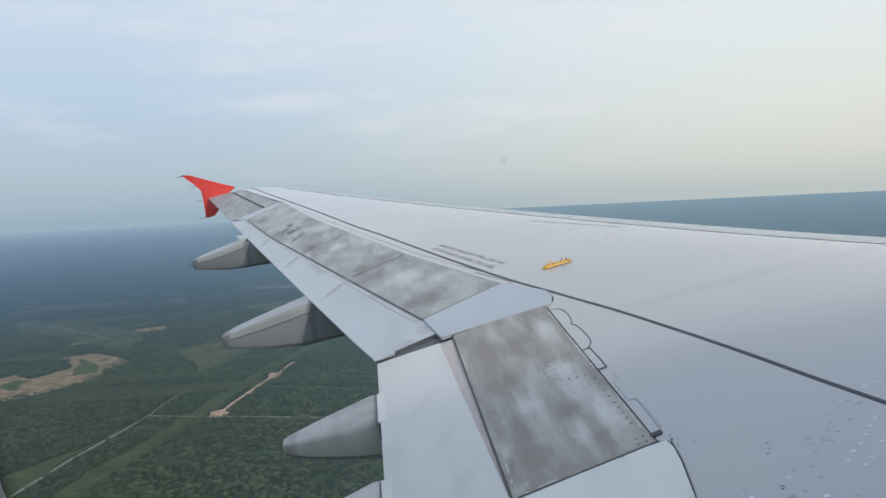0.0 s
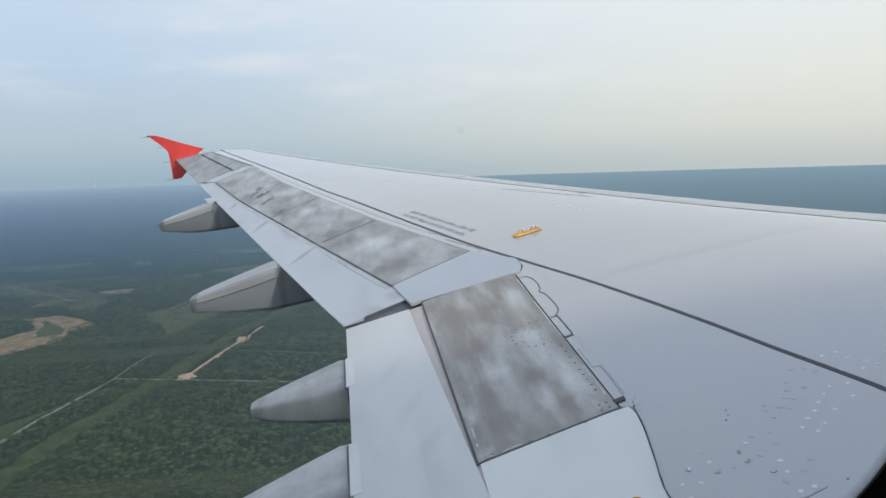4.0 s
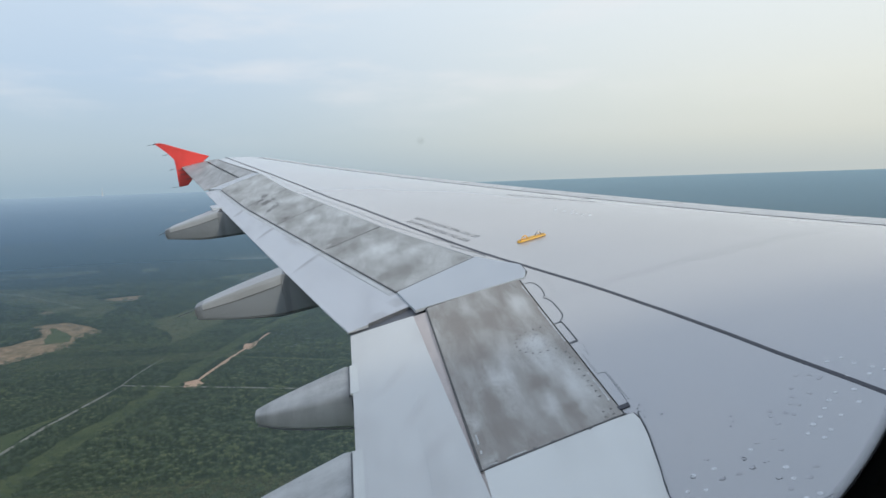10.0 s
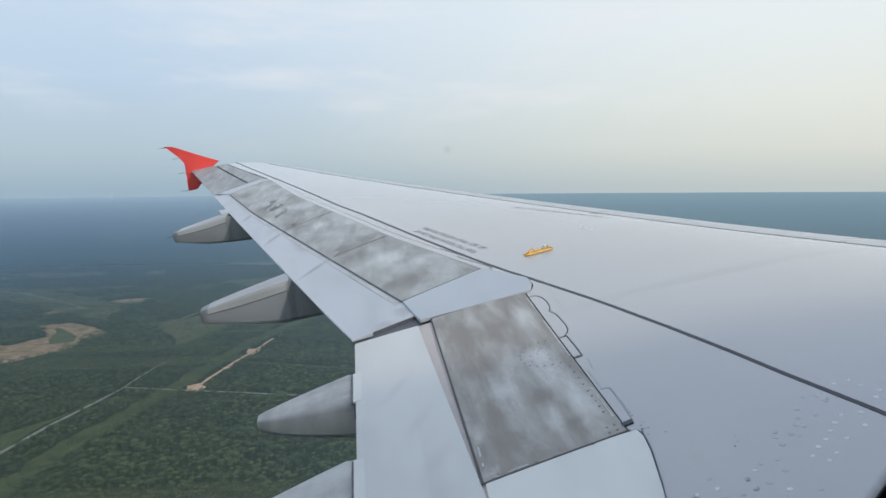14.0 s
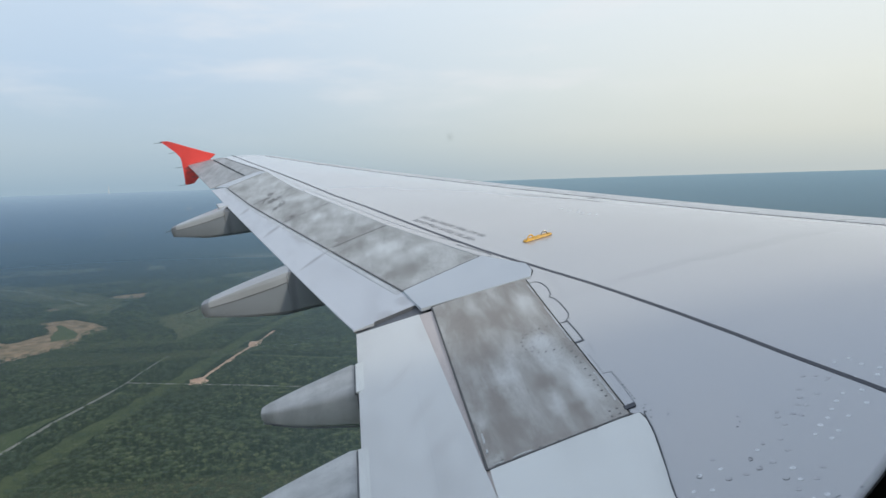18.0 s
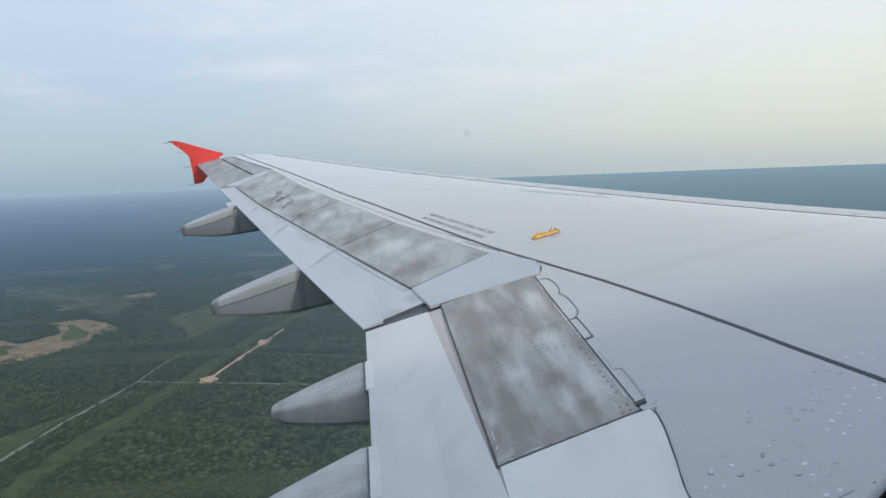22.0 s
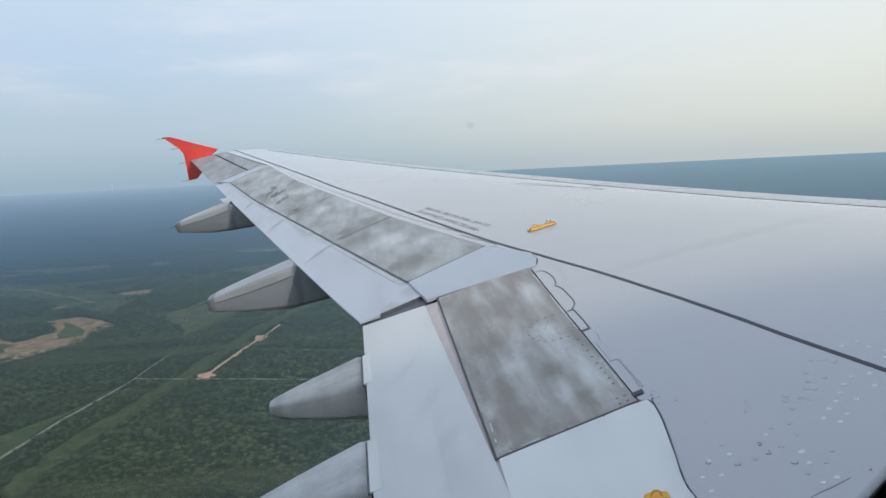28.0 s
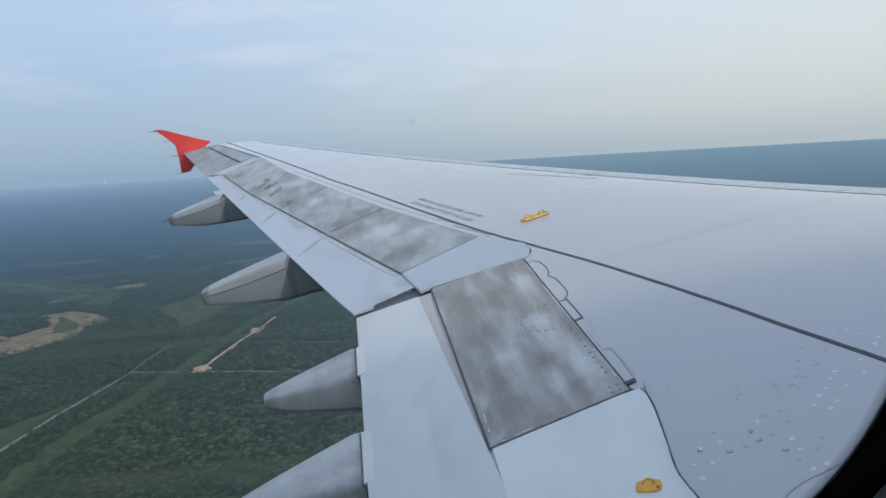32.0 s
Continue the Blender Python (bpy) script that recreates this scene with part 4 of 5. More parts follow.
def outline(grow, y, shift=0.0, n=24):
    w, h, r = WIN_W / 2 + grow, WIN_H / 2 + grow, WIN_R + grow * 0.8
    pts = []
    for cx, cz, a0 in ((w - r, h - r, 0), (-(w - r), h - r, 90), (-(w - r), -(h - r), 180), (w - r, -(h - r), 270)):
        for k in range(n + 1):
            a = radians(a0 + 90 * k / n)
            pts.append((WIN_X + shift + cx + r * math.cos(a), y, WIN_Z + cz + r * math.sin(a)))
    return pts


def loft(rings, close_first=False, close_last=False):
    bm = bmesh.new()
    V = [[bm.verts.new(p) for p in ring] for ring in rings]
    n = len(V[0])
    for a, b in zip(V, V[1:]):
        for k in range(n):
            bm.faces.new((a[k], a[(k + 1) % n], b[(k + 1) % n], b[k]))
    if close_first:
        bm.faces.new(V[0])
    if close_last:
        bm.faces.new(V[-1][::-1])
    return bm


def square_ring(y, x0, x1, z0, z1, n=24):
    """A rectangle with as many points as outline()."""
    pts = []
    for a in range(4):
        c = ((x1, z1), (x0, z1), (x0, z0), (x1, z0))
        for k in range(n + 1):
            pts.append((c[a][0], y, c[a][1]))
    return pts


wall = thing("wall_port", "grey plastic cabin wall with a rounded window", "wall", kind="structure")
CX0, CX1, CZ0, CZ1 = -0.30, 0.58, 1.10, 2.24
rings = [square_ring(1.790, CX0, CX1, CZ0, CZ1), outline(0.085, 1.826, 0.0073), outline(0.050, 1.832, 0.0073), outline(0.013, 1.842, 0.0073), outline(0.0030, 1.864, 0.0073), outline(0.0030, 1.866, 0.0073), outline(0.0160, 1.867), outline(0.0125, 1.884), outline(0.07, 1.892), outline(0.16, 1.975), square_ring(1.975, CX0, CX1, CZ0, CZ1)]
part("wall_panel", loft(rings), CABIN, wall, "", True)
window = thing("window_1", "oval-cornered cabin window with a black rubber seal", "window", kind="structure")
part("window_seal", loft([outline(0.0120, 1.8675), outline(0.0022, 1.8680), outline(0.0, 1.8715), outline(0.0005, 1.8730), outline(0.0048, 1.8775), outline(0.0120, 1.8785), outline(0.0120, 1.8675)]), RUBBER, window, "black rubber seal", True)
gm = bpy.data.materials.new("window_glass")
gm.use_nodes = True
nt = gm.node_tree
nt.nodes.remove(nt.nodes["Principled BSDF"])
tr, gl, mx, fr = (nt.nodes.new(k) for k in ("ShaderNodeBsdfTransparent", "ShaderNodeBsdfGlossy", "ShaderNodeMixShader", "ShaderNodeFresnel"))
tr.inputs[0].default_value = (0.97, 0.985, 0.98, 1)
gl.inputs["Roughness"].default_value = 0.0
fr.inputs[0].default_value = 1.12
nt.links.new(fr.outputs[0], mx.inputs[0])
nt.links.new(tr.outputs[0], mx.inputs[1])
nt.links.new(gl.outputs[0], mx.inputs[2])
nt.links.new(mx.outputs[0], nt.nodes["Material Output"].inputs[0])
pane = part("pane", loft([outline(0.010, 1.8795), outline(0.010, 1.8825)], True, True), gm, window, "clear scratched acrylic pane")
pane.visible_shadow = False
# Added film that fades the seal's inner edge like an out-of-focus rim.
rim = part("seal_blur_rim", loft([outline(-0.0042, 1.8714), outline(-0.0018, 1.8714), outline(0.0004, 1.8714)]), RUBBER, window, "added dark fading rim that blurs the seal's edge", True)
rim.data.materials.clear()
fm = bpy.data.materials.new("seal_blur_film")
fm.use_nodes = True
nt = fm.node_tree
mx, tr, at = (nt.nodes.new(k) for k in ("ShaderNodeMixShader", "ShaderNodeBsdfTransparent", "ShaderNodeAttribute"))
at.attribute_name = "cover"
nt.nodes["Principled BSDF"].inputs["Base Color"].default_value = (0.02, 0.022, 0.026, 1)
nt.links.new(at.outputs["Fac"], mx.inputs[0])
nt.links.new(tr.outputs[0], mx.inputs[1])
nt.links.new(nt.nodes["Principled BSDF"].outputs[0], mx.inputs[2])
nt.links.new(mx.outputs[0], nt.nodes["Material Output"].inputs[0])
rim.data.materials.append(fm)
cover = rim.data.attributes.new("cover", "FLOAT", "POINT")
per_ring = len(rim.data.vertices) // 3
for k in range(len(rim.data.vertices)):
    cover.data[k].value = (0.0, 0.40, 1.0)[k // per_ring]
sm = bpy.data.materials.new("water_mark_film")
sm.use_nodes = True
nt = sm.node_tree
mx, tr = nt.nodes.new("ShaderNodeMixShader"), nt.nodes.new("ShaderNodeBsdfTransparent")
nt.nodes["Principled BSDF"].inputs["Base Color"].default_value = (0.25, 0.27, 0.28, 1)
mx.inputs[0].default_value = 0.022
nt.links.new(tr.outputs[0], mx.inputs[1])
nt.links.new(nt.nodes["Principled BSDF"].outputs[0], mx.inputs[2])
nt.links.new(mx.outputs[0], nt.nodes["Material Output"].inputs[0])
bm = bmesh.new()
for rr, yy in ((0.0011, 1.8785), (0.0006, 1.8783)):
    bmesh.ops.create_cone(bm, cap_ends=True, segments=16, radius1=rr, radius2=rr * 0.8, depth=0.0002,
                          matrix=Matrix.Translation((0.1373, yy, 1.6279)) @ Euler((radians(90), 0, 0)).to_matrix().to_4x4())
part("water_mark", bm, sm, window, "dried water mark on the pane")


def slab(name, lo, hi, mat, label, category):
    root = thing(name, label, category, kind="structure")
    bm = bmesh.new()
    bmesh.ops.create_cube(bm, size=1, matrix=Matrix.Translation([(a + b) / 2 for a, b in zip(lo, hi)]) @ Matrix.Diagonal([b - a for a, b in zip(lo, hi)] + [1]))
    bmesh.ops.bevel(bm, geom=bm.edges, offset=0.01, segments=2, affect="EDGES")
    part("surface", bm, mat, root)


fus = thing("wall_fuselage", "grey painted fuselage tube with a row of windows", "fuselage", kind="structure")
FUSE = painted("fuselage_grey_paint", (0.70, 0.70, 0.70), (0.62, 0.62, 0.63), 0.3, (0.3, 1.0, 1.0), 0.4)


def tube(radius, thick, x0, n):
    """A tube along x with window openings on both sides and the wide opening that the window wall fills."""
    bm = bmesh.new()
    step, rows = 0.265, [5.0 * k for k in range(72)]
    V = [[bm.verts.new((x0 + step * i, radius * math.cos(radians(a)), 1.5 + radius * math.sin(radians(a)))) for a in rows] for i in range(n + 1)]
    for i in range(n):
        xc = x0 + step * (i + 0.5)
        k = round((xc - WIN_X) / step)
        for j in range(72):
            a = rows[j] + 2.5
            port, star = (a + 180) % 360 - 180, a - 180
            if k % 2 == 0 and (0 < port < 10 or -10 < star < 0) and 1 < i < n - 2:
                continue
            if abs(k) <= 1 and -10 < port < 20:
                continue
            bm.faces.new((V[i][j], V[i + 1][j], V[i + 1][(j + 1) % 72], V[i][(j + 1) % 72]))
    bmesh.ops.recalc_face_normals(bm, faces=bm.faces)
    bmesh.ops.solidify(bm, geom=bm.faces, thickness=thick)
    return bm


X0 = WIN_X - 0.1325 - 0.265 * 24
part("outer_skin", tube(2.03, 0.04, X0, 54), FUSE, fus, "", False)
part("cabin_lining", tube(1.965, 0.03, X0, 54), CABIN, fus, "", False)
for xx in (X0, X0 + 54 * 0.265):
    bm = bmesh.new()
    bmesh.ops.create_cone(bm, cap_ends=True, segments=72, radius1=2.03, radius2=2.03, depth=0.06, matrix=Matrix.Translation((xx, 0, 1.5)) @ Euler((0, radians(90), 0)).to_matrix().to_4x4())
    part("bulkhead", bm, CABIN, fus)
slab("floor", (X0 + 0.05, -1.74, 0.52), (X0 + 14.2, 1.70, 0.60), CARPET, "dark blue-grey cabin carpet", "floor")
slab("ceiling", (X0 + 0.05, -1.30, 2.85), (X0 + 14.2, 1.30, 2.92), CABIN, "plain light grey cabin ceiling", "ceiling")

# ---------------------------------------------------------------- land, haze and trees
R_FLAT, R_END = 2400.0, 4850.0


def land_z(r):
    """The far land is lifted gently to where the true horizon would stand."""
    if r < R_FLAT:
        return GROUND_Z
    q = (r - R_FLAT) / (R_END - R_FLAT)
    return GROUND_Z + 262.0 * (0.45 * q ** 2 + 0.55 * q ** 3)


def disc(rings, lift, seg=144, far_lift=None):
    verts, faces = [(0.0, 0.0, GROUND_Z + lift)], []
    for r in rings:
        h = lift if far_lift is None else float(np.interp(r, (R_FLAT, R_END), (lift, far_lift)))
        for k in range(seg):
            a = math.tau * k / seg
            verts.append((r * math.cos(a), r * math.sin(a), land_z(r) + h))
    for k in range(seg):
        faces.append((0, 1 + k, 1 + (k + 1) % seg))
    for i in range(len(rings) - 1):
        for k in range(seg):
            a, b = 1 + i * seg + k, 1 + i * seg + (k + 1) % seg
            faces.append((a, a + seg, b + seg, b))
    return verts, faces


def sheet(name, verts, faces, mat, label, category, kind="structure"):
    me = bpy.data.meshes.new(name)
    me.from_pydata(verts, [], faces)
    me.materials.append(mat)
    for f in me.polygons:
        f.use_smooth = True
    return tagged(new(name, me), label, category, kind=kind)


def land_material():
    m, N, L, b = material("forest_land", 0.95, 0, 0.1)
    v = coords(N, L)
    big = mapped(N, L, noise_tex(N, L, coords(N, L, (1, 0.55, 1), rot=(0, 0, 14)), 0.0016, 4, 0.55), 0.40, 0.66)
    c = blend(N, L, big, (0.034, 0.056, 0.027), (0.066, 0.090, 0.036))
    mid = mapped(N, L, noise_tex(N, L, v, 0.012, 5, 0.6), 0.42, 0.68, 0, 0.8)
    c = blend(N, L, mid, c, (0.030, 0.052, 0.024))
    streak = mapped(N, L, noise_tex(N, L, coords(N, L, (0.35, 1.6, 1), rot=(0, 0, 8)), 0.0032, 3, 0.5), 0.62, 0.70, 0, 0.85)
    c = blend(N, L, streak, c, (0.190, 0.195, 0.095))
    tree = mapped(N, L, noise_tex(N, L, v, 0.11, 3, 0.7), 0.35, 0.70)
    c = blend(N, L, mapped(N, L, tree, 0, 1, 0.65, 0.0), c, (0.030, 0.050, 0.022))
    L(c, b.inputs["Base Color"])
    bump(N, L, b, tree, 1.0, 6.0)
    return m


# Distance haze painted on a sheet: cover and colour change with radius.
def haze_material():
    m = bpy.data.materials.new("painted_ground_haze")
    m.use_nodes = True
    nt = m.node_tree
    N, L = nt.nodes.new, nt.links.new
    nt.nodes.remove(nt.nodes["Principled BSDF"])
    co = N("ShaderNodeTexCoord")
    flat = N("ShaderNodeVectorMath")
    flat.operation = "MULTIPLY"
    flat.inputs[1].default_value = (1, 1, 0)
    L(co.outputs["Object"], flat.inputs[0])
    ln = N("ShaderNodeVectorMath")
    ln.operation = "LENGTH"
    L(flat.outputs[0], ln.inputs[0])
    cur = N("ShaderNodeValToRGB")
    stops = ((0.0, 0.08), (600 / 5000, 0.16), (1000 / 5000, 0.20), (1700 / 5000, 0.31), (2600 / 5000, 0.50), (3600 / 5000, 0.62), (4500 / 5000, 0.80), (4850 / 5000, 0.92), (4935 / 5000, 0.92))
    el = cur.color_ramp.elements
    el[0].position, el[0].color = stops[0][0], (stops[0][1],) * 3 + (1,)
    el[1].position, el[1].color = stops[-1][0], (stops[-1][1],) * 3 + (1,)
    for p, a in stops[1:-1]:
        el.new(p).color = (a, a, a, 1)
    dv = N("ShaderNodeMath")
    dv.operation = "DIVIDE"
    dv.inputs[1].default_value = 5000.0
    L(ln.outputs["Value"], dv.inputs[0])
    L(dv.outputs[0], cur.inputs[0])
    tr, di, mx = N("ShaderNodeBsdfTransparent"), N("ShaderNodeBsdfDiffuse"), N("ShaderNodeMixShader")
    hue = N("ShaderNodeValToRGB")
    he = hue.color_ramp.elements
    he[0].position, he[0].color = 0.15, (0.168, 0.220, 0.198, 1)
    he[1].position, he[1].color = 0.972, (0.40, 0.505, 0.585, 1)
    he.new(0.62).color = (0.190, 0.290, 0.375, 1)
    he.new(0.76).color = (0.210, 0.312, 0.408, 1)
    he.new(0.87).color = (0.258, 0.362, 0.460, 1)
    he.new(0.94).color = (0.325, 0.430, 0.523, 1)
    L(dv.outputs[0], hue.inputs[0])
    # Glow of the haze on the bright side, put into its colour by direction.
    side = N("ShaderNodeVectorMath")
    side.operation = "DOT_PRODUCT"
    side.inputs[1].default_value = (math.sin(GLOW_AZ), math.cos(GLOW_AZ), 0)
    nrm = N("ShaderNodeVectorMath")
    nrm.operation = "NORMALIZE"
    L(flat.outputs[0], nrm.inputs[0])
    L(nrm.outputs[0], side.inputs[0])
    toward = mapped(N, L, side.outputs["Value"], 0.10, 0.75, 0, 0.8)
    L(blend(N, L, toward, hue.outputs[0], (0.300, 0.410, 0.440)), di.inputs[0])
    L(cur.outputs[0], mx.inputs[0])
    L(tr.outputs[0], mx.inputs[1])
    L(di.outputs[0], mx.inputs[2])
    L(mx.outputs[0], nt.nodes["Material Output"].inputs[0])
    return m


rings = [150, 400, 700, 1000, 1400, 1900, 2400] + [2400 + 98 * k for k in range(1, 26)]
v, f = disc(rings, 0.0)
ground = sheet("ground", v, f, land_material(), "dark green forest and plantation land reaching the horizon", "ground")
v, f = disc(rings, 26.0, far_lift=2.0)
haze = sheet("backdrop_haze", v, f, haze_material(), "translucent sheet painted as bluish haze over the far land", "haze")


def flat_patch(name, pts, lift, mat, label, category):
    bm = bmesh.new()
    vs = [bm.verts.new((x, y, land_z(math.hypot(x, y)) + lift)) for x, y in pts]
    es = [bm.edges.new((vs[i], vs[(i + 1) % len(vs)])) for i in range(len(vs))]
    bmesh.ops.triangle_fill(bm, edges=es, use_beauty=True)
    ob = part(name, bm, mat, None)
    for p in ob.data.polygons:
        if p.normal.z < 0:
            p.flip()
    return tagged(ob, label, category, kind="structure")


def ragged(pts, step, amp, seed):
    """The outline pts, subdivided and made uneven."""
    rnd = random.Random(seed)
    out = []
    for i, p in enumerate(pts):
        q = pts[(i + 1) % len(pts)]
        n = max(1, int(math.dist(p, q) / step))
        for k in range(n):
            out.append((p[0] + (q[0] - p[0]) * k / n + rnd.uniform(-amp, amp), p[1] + (q[1] - p[1]) * k / n + rnd.uniform(-amp, amp)))
    return out


def ribbon_outline(pts, w):
    L, R = [], []
    for i, p in enumerate(pts):
        a, b = pts[max(i - 1, 0)], pts[min(i + 1, len(pts) - 1)]
        d = math.dist(a, b)
        nx, ny = -(b[1] - a[1]) / d * w / 2, (b[0] - a[0]) / d * w / 2
        L.append((p[0] + nx, p[1] + ny))
        R.append((p[0] - nx, p[1] - ny))
    return L + R[::-1]


def earth(name, a, b, scale):
    m, N, L, bs = material(name, 0.95, 0, 0.1)
    f1 = mapped(N, L, noise_tex(N, L, coords(N, L), scale, 5, 0.6), 0.38, 0.66)
    f2 = mapped(N, L, noise_tex(N, L, coords(N, L), scale * 9, 4, 0.7), 0.35, 0.75, 0, 0.4)
    c = blend(N, L, f1, a, b)
    L(blend(N, L, f2, c, tuple(0.6 * q for q in b)), bs.inputs["Base Color"])
    return m


SAND = earth("bare_sand", (0.52, 0.34, 0.21), (0.24, 0.19, 0.11), 0.05)
SANDLIGHT = earth("fresh_cut_sand", (0.80, 0.53, 0.37), (0.62, 0.38, 0.25), 0.05)
GRASS = earth("pasture_green", (0.130, 0.150, 0.062), (0.080, 0.108, 0.044), 0.02)
SCRUB = earth("scrub_green", (0.105, 0.125, 0.050), (0.064, 0.088, 0.036), 0.03)
DIRT = earth("pale_track_gravel", (0.34, 0.32, 0.27), (0.26, 0.25, 0.20), 0.05)

near = lambda pts: [(x + 66, y + 18) for x, y in pts]
ROAD = near([(-560, 540), (-529, 656), (-494, 788), (-470, 945), (-445, 1054), (-432, 1123), (-342, 1097), (-212, 1059), (-95, 1022), (120, 955), (540, 830)])
FARTRACK = near([(-431, 1126), (-429, 1162), (-423, 1215), (-412, 1290)])
SANDROAD = near([(-322, 1104), (-296, 1241), (-269, 1348), (-246, 1463)])
RIDE = near([(-330, 1290), (-217, 1246), (-128, 1210), (-15, 1169), (200, 1095)])
CORRIDOR = near([(-480, 520), (-440, 700), (-414, 880), (-380, 1010), (-352, 1115), (-332, 1225), (-286, 1430), (-240, 1570), (-190, 1700)])
FIELD = near([(-700, 640), (-663, 762), (-623, 795), (-573, 834), (-524, 899), (-473, 975), (-440, 1085), (-476, 945), (-500, 788), (-536, 656), (-575, 560)])
# the bare sand pit with its lobes
SHIFT_X, SHIFT_Y = -272, -110
pit = lambda pts: [(x + SHIFT_X, y + SHIFT_Y) for x, y in pts]
CLEARING = pit([(-574, 1479), (-532, 1576), (-479, 1640), (-450, 1613), (-421, 1600), (-382, 1671), (-427, 1785), (-457, 1809), (-431, 1833), (-368, 1830), (-316, 1767), (-265, 1700),
                (-300, 1640), (-282, 1566), (-341, 1459), (-386, 1421), (-436, 1410), (-475, 1434), (-535, 1469)])
ISLES = (pit([(-456, 1548), (-420, 1500), (-404, 1500), (-425, 1575), (-450, 1600)]), pit([(-372, 1700), (-350, 1600), (-305, 1620), (-330, 1700), (-400, 1780)]))
PITSTRIP = pit([(-513, 1997), (-451, 2096), (-404, 2190), (-325, 2221), (-322, 2139), (-370, 2090), (-425, 2046), (-497, 1965)])
flat_patch("road", ragged(ribbon_outline(ROAD, 5.6), 30, 0.7, 11), 0.5, DIRT, "pale gravel track between the plantations", "road")
flat_patch("road", ragged(ribbon_outline(FARTRACK, 3.0), 30, 0.6, 13), 0.5, DIRT, "faint gravel track leading into the forest", "road")
flat_patch("road", ragged(ribbon_outline(SANDROAD, 5.0), 25, 1.2, 12), 0.6, SANDLIGHT, "orange sandy track cut through the forest", "road")
flat_patch("ground_clearing", ragged(CLEARING, 13, 8, 3), 0.45, SAND, "bare orange sand clearing in the forest", "clearing")
flat_patch("ground_clearing", ragged(PITSTRIP, 13, 6, 4), 0.45, SAND, "narrow bare sand strip in the forest", "clearing")
flat_patch("ground_clearing", ragged(near([(-332, 1088), (-336, 1118), (-322, 1130), (-305, 1108), (-310, 1083)]), 10, 2, 5), 0.7, SANDLIGHT, "small bare sand yard beside the track", "clearing")
flat_patch("ground_clearing", ragged(near([(-282, 1338), (-280, 1372), (-258, 1368), (-258, 1342), (-267, 1320)]), 12, 2, 6), 0.7, SANDLIGHT, "small bare sand yard beside the track", "clearing")
flat_patch("ground_clearing", ragged(near([(-302, 1230), (-294, 1254), (-287, 1240), (-293, 1214)]), 12, 1.5, 7), 0.7, SANDLIGHT, "small bare sand yard beside the track", "clearing")
flat_patch("ground_field", ragged(FIELD, 40, 7, 8), 0.3, GRASS, "light green grassy wedge beside the track", "field")
flat_patch("ground_field", ragged(ribbon_outline(CORRIDOR, 30), 18, 6, 10), 0.35, SCRUB, "light green cleared corridor through the plantation", "field")
flat_patch("ground_field", ragged(ribbon_outline(RIDE, 7), 40, 1.5, 14), 0.35, GRASS, "narrow green ride through the forest", "field")
for k, isle in enumerate(ISLES):
    flat_patch("ground_field", ragged(isle, 14, 6, 9 + 40 * k), 0.55, GRASS, "green patch inside the sand clearing", "field")
FAR_FIELDS = [[(-1145, 2393), (-969, 2333), (-799, 2184), (-642, 2020), (-585, 1770), (-669, 1815), (-906, 2067), (-1036, 2160)],
              [(-453, 1696), (-405, 1826), (-325, 1839), (-280, 1723), (-313, 1557), (-355, 1450), (-385, 1480)],
              [(-1586, 3350), (-1488, 3452), (-1391, 3585), (-1375, 3473), (-1479, 3317), (-1537, 3242)],
              [(-785, 2754), (-727, 2764), (-703, 2670), (-760, 2675)], [(-548, 2267), (-464, 2358), (-439, 2273), (-515, 2197)],
              [(-1235, 3576), (-1099, 3637), (-1077, 3561), (-1180, 3485)]]
FARGRASS = earth("far_field_olive", (0.155, 0.155, 0.078), (0.085, 0.105, 0.045), 0.012)
FARBARE = earth("far_bare_strip", (0.32, 0.30, 0.22), (0.22, 0.22, 0.15), 0.01)
for k, poly in enumerate(FAR_FIELDS):
    flat_patch("ground_field", ragged(poly, 60, 14, 20 + k), 0.5, FARGRASS, "olive fields among the far forest", "field")
flat_patch("road", ragged(ribbon_outline([(-1115, 2329), (-979, 2240), (-820, 2073), (-701, 1927)], 9), 40, 3, 15), 0.7, FARBARE, "pale farm track through the olive field", "road")
rnd = random.Random(31)
for k in range(70):
    a, r = rnd.uniform(-0.62, 0.75), rnd.uniform(1900, 4500)
    if abs(a - 0.24) < 0.16 and r < 2600:
        continue
    cx, cy, ln, dp, tw = r * math.sin(a), r * math.cos(a), rnd.uniform(40, 190) * r / 3000, rnd.uniform(14, 60) * r / 3000, rnd.uniform(-0.3, 0.3)
    ux, uy = math.cos(-a + tw), math.sin(-a + tw)
    poly = [(cx + ux * p * ln - uy * q * dp, cy + uy * p * ln + ux * q * dp) for p, q in ((-1, -0.5), (0, -1), (1, -0.4), (1, 0.5), (0.1, 1), (-0.9, 0.7))]
    bare = rnd.random() < 0.35
    flat_patch("ground_field", ragged(poly, 50, 9, 60 + k), 0.6 + 0.01 * k, FARBARE if bare else FARGRASS,
               "pale bare strip among the far forest" if bare else "olive fields among the far forest", "field")


def inside(p, poly):
    c = False
    for i in range(len(poly)):
        a, b = poly[i], poly[i - 1]
        if (a[1] > p[1]) != (b[1] > p[1]) and p[0] < (b[0] - a[0]) * (p[1] - a[1]) / (b[1] - a[1]) + a[0]:
            c = not c
    return c


def near_line(p, pts, d):
    for a, b in zip(pts, pts[1:]):
        vx, vy = b[0] - a[0], b[1] - a[1]
        t = max(0, min(1, ((p[0] - a[0]) * vx + (p[1] - a[1]) * vy) / (vx * vx + vy * vy)))
        if math.hypot(p[0] - a[0] - t * vx, p[1] - a[1] - t * vy) < d:
            return True
    return False


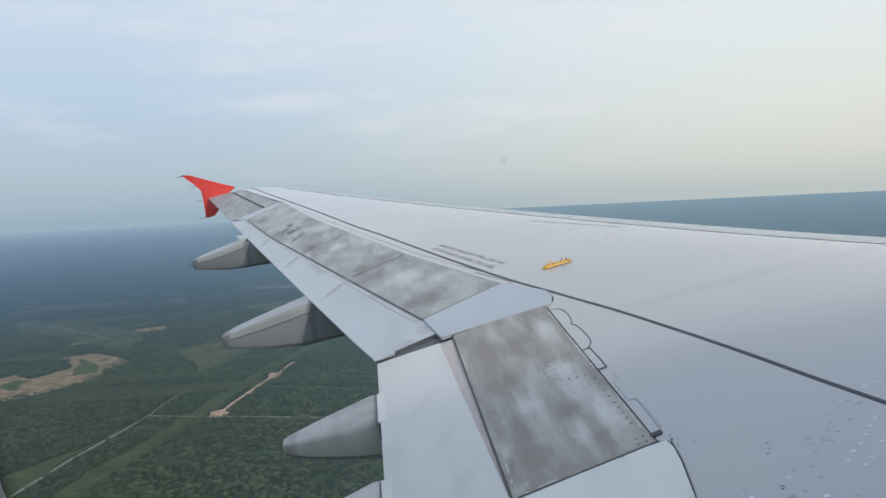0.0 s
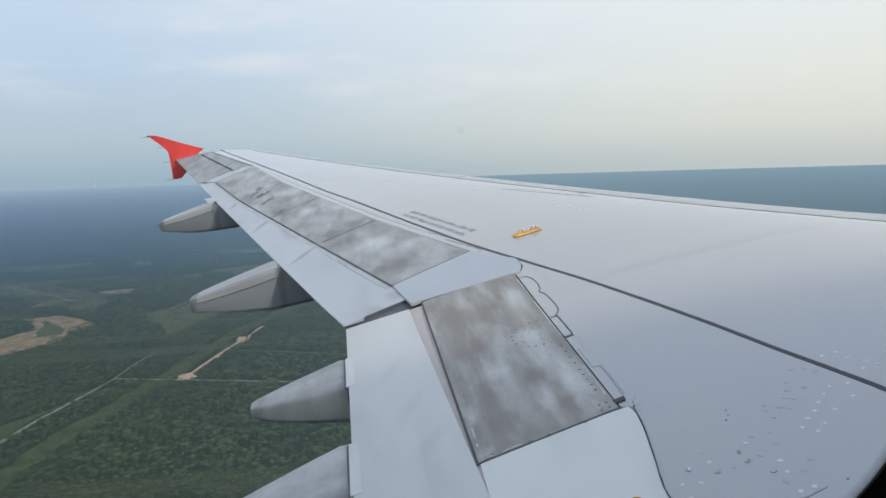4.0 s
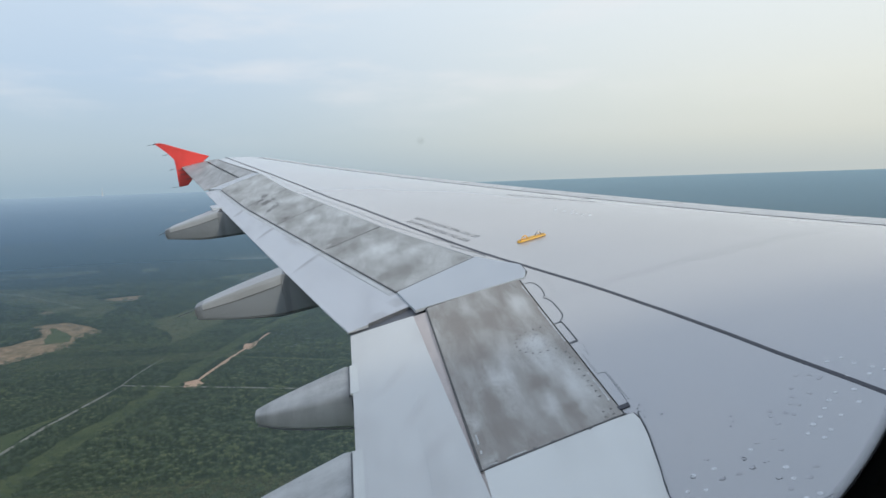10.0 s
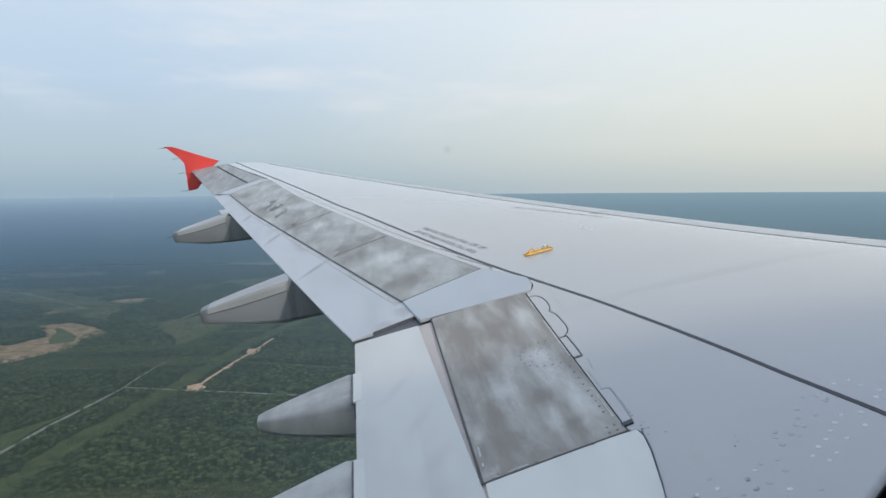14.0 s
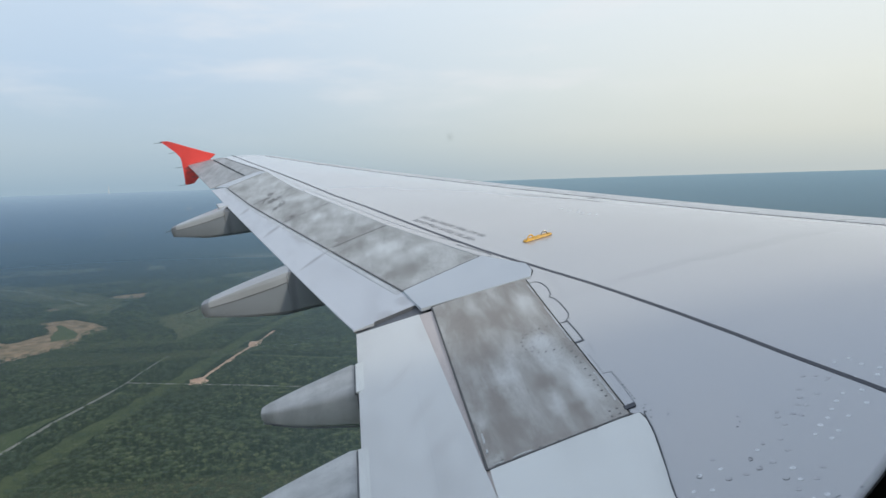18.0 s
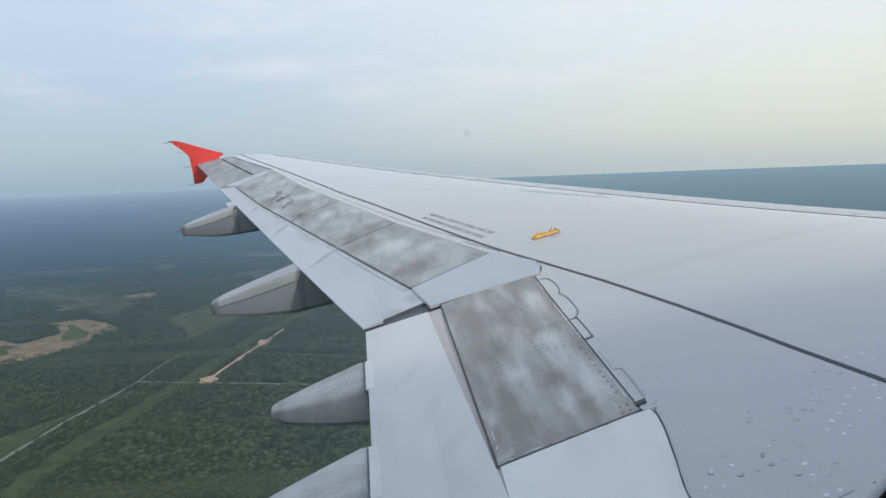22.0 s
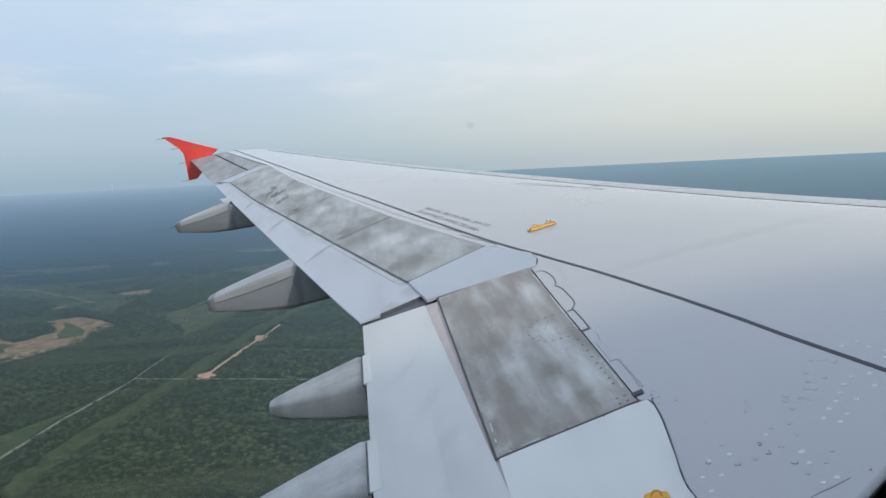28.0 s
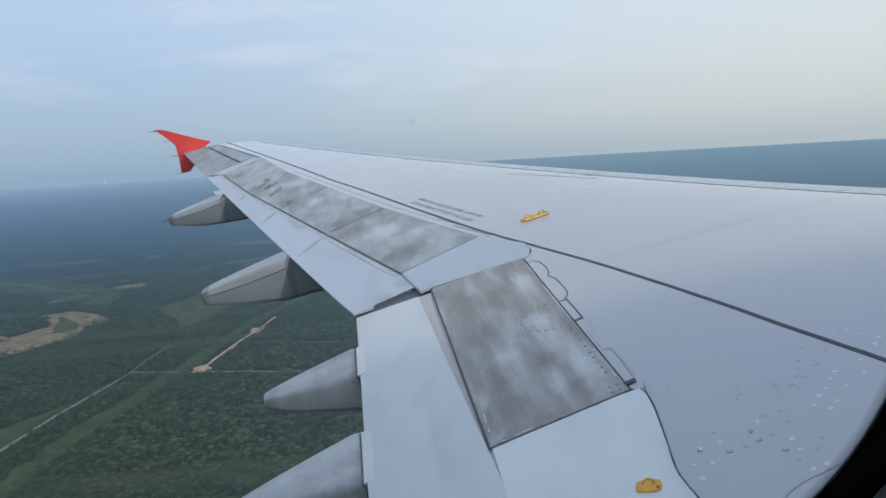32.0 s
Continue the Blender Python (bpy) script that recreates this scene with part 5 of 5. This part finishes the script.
def leaf_material():
    m, N, L, b = material("palm_leaf", 0.6, 0, 0.25)
    g = N("ShaderNodeNewGeometry")
    c = N("ShaderNodeValToRGB")
    el = c.color_ramp.elements
    el[0].position, el[0].color = 0.0, (0.036, 0.058, 0.023, 1)
    el[1].position, el[1].color = 1.0, (0.130, 0.152, 0.052, 1)
    el.new(0.6).color = (0.070, 0.098, 0.031, 1)
    L(g.outputs["Random Per Island"], c.inputs[0])
    big = mapped(N, L, noise_tex(N, L, coords(N, L), 0.006, 3), 0.4, 0.62, 0, 0.6)
    L(blend(N, L, big, c.outputs[0], (0.038, 0.063, 0.030)), b.inputs["Base Color"])
    return m


def plantation():
    """Palms on a loose triangular grid, joined: short trunk and drooping fronds each."""
    rnd = np.random.RandomState(7)
    verts, faces = [], []

    def tree(x, y, z, r, h, n, droop):
        base = len(verts)
        verts.append((x, y, z + h))
        a0 = rnd.uniform(0, 6.28)
        for k in range(n):
            a = a0 + k * 6.283 / n + rnd.uniform(-0.15, 0.15)
            rr = r * rnd.uniform(0.8, 1.15)
            w = 0.5 * 6.283 / n * 0.80
            i = len(verts)
            up = rnd.uniform(0.05, 0.28) * r
            verts.append((x + 0.55 * rr * math.cos(a - w), y + 0.55 * rr * math.sin(a - w), z + h + up * 0.55))
            verts.append((x + 0.58 * rr * math.cos(a), y + 0.58 * rr * math.sin(a), z + h + up))
            verts.append((x + 0.55 * rr * math.cos(a + w), y + 0.55 * rr * math.sin(a + w), z + h + up * 0.55))
            verts.append((x + rr * math.cos(a), y + rr * math.sin(a), z + h - droop * r))
            faces.extend(((base, i, i + 1), (base, i + 1, i + 2), (i, i + 3, i + 1), (i + 1, i + 3, i + 2)))
        i = len(verts)
        for s in (0.30, 0.18):
            zz = z if s > 0.2 else z + h
            for k in range(3):
                verts.append((x + s * math.cos(k * 2.094), y + s * math.sin(k * 2.094), zz))
        for k in range(3):
            faces.append((i + k, i + (k + 1) % 3, i + 3 + (k + 1) % 3, i + 3 + k))

    step = 6.9
    yy = 640.0
    row = 0
    while yy < 2350:
        far = yy > 1550
        s = step * (1.0 if not far else 1.25)
        x = -0.62 * yy - 60 + (row % 2) * s / 2
        while x < 0.09 * yy + 60:
            p = (x + rnd.uniform(-4.6, 4.6), yy + rnd.uniform(-4.6, 4.6))
            x += s
            thin = noise.noise(Vector((p[0] * 0.004, p[1] * 0.004, 3.0)))
            if rnd.rand() < 0.04 + max(0.0, thin) * 0.25:
                continue
            if near_line(p, ROAD, 9) or near_line(p, SANDROAD, 11) or near_line(p, RIDE, 7) or near_line(p, FARTRACK, 6) or inside(p, CLEARING) or inside(p, PITSTRIP):
                continue
            open_land = inside(p, FIELD) or near_line(p, CORRIDOR, 15) or any(inside(p, q) for q in FAR_FIELDS[:2])
            if open_land and rnd.rand() < 0.80:
                continue
            clump = noise.noise(Vector((p[0] * 0.045, p[1] * 0.045, 17.0)))
            kind = (1.0 if rnd.rand() < 0.6 else rnd.uniform(0.5, 0.8)) * (1.05 + 0.75 * clump)
            big = noise.noise(Vector((p[0] * 0.012, p[1] * 0.012, 9.0)))
            tree(p[0], p[1], GROUND_Z, kind * (3.7 + 0.9 * big + rnd.uniform(-1.3, 1.2)) * (1.0 if not far else 1.2), kind * (5.5 + 3.0 * big + rnd.uniform(-2.2, 2.4)), (8 if kind > 0.8 else 6) if not far else 6, 0.28 if kind > 0.8 else 0.5)
        yy += s * 0.866
        row += 1
    me = bpy.data.meshes.new("palm_plantation")
    me.from_pydata(verts, [], faces)
    me.materials.append(leaf_material())
    return tagged(new("palm_plantation", me), "dense dark green oil palm plantation and forest crowns", "trees", kind="stuff")


plantation()

# a white tower far off on the horizon
TOWERWHITE = plain("tower_white_paint", (0.62, 0.62, 0.60), 0.6, 0, 0.1, 0.1)
tower = new("far_tower")
tagged(tower, "slim pale tower far off on the horizon", "tower")
tower.location = (-1495, 4601, land_z(4840) - 4)
for r0, r1, z0, z1, nm in ((3.2, 2.2, 0, 30, "shaft"), (1.8, 0.9, 30, 52, "mast")):
    bm = bmesh.new()
    bmesh.ops.create_cone(bm, cap_ends=True, segments=12, radius1=r0, radius2=r1, depth=z1 - z0, matrix=Matrix.Translation((0, 0, (z0 + z1) / 2)))
    part(nm, bm, TOWERWHITE, tower)

# pale sheds and houses scattered over the far land


def far_shed(a, r, length, width, height, turn, tint):
    root = new("far_shed")
    tagged(root, "small pale shed far off in the hazy plain", "shed", "sheds on the far plain")
    x, y = r * math.sin(a), r * math.cos(a)
    root.matrix_world = Matrix.Translation((x, y, land_z(r) + 0.3)) @ Euler((0, 0, turn)).to_matrix().to_4x4()
    bm = bmesh.new()
    bmesh.ops.create_cube(bm, size=1, matrix=Matrix.Translation((0, 0, height / 2)) @ Matrix.Diagonal((length, width, height, 1)))
    part("wall", bm, tint, root)
    bm = bmesh.new()
    e = 1.0
    pts = [(sx * (length / 2 + e), sy * (width / 2 + e), height) for sx, sy in ((-1, -1), (1, -1), (1, 1), (-1, 1))] + [(-length / 2 - e, 0, height * 1.45), (length / 2 + e, 0, height * 1.45)]
    vs = [bm.verts.new(p) for p in pts]
    for f in ((0, 1, 5, 4), (2, 3, 4, 5), (0, 4, 3), (1, 2, 5), (0, 3, 2, 1)):
        bm.faces.new([vs[i] for i in f])
    part("roof", bm, tint, root)


SHEDWALL = plain("shed_wall_pale", (0.40, 0.39, 0.36), 0.7, 0, 0.2, 0.2)
rnd = random.Random(77)
for a, r in ((-0.30, 4300), (-0.315, 4340), (-0.292, 3650), (-0.36, 3900), (-0.27, 4000), (-0.24, 3500), (-0.33, 3300), (-0.40, 4200), (-0.22, 4400), (-0.42, 3600)):
    far_shed(a, r, rnd.uniform(12, 30), rnd.uniform(8, 12), rnd.uniform(3.5, 6), rnd.uniform(-0.6, 0.6) - a, SHEDWALL)
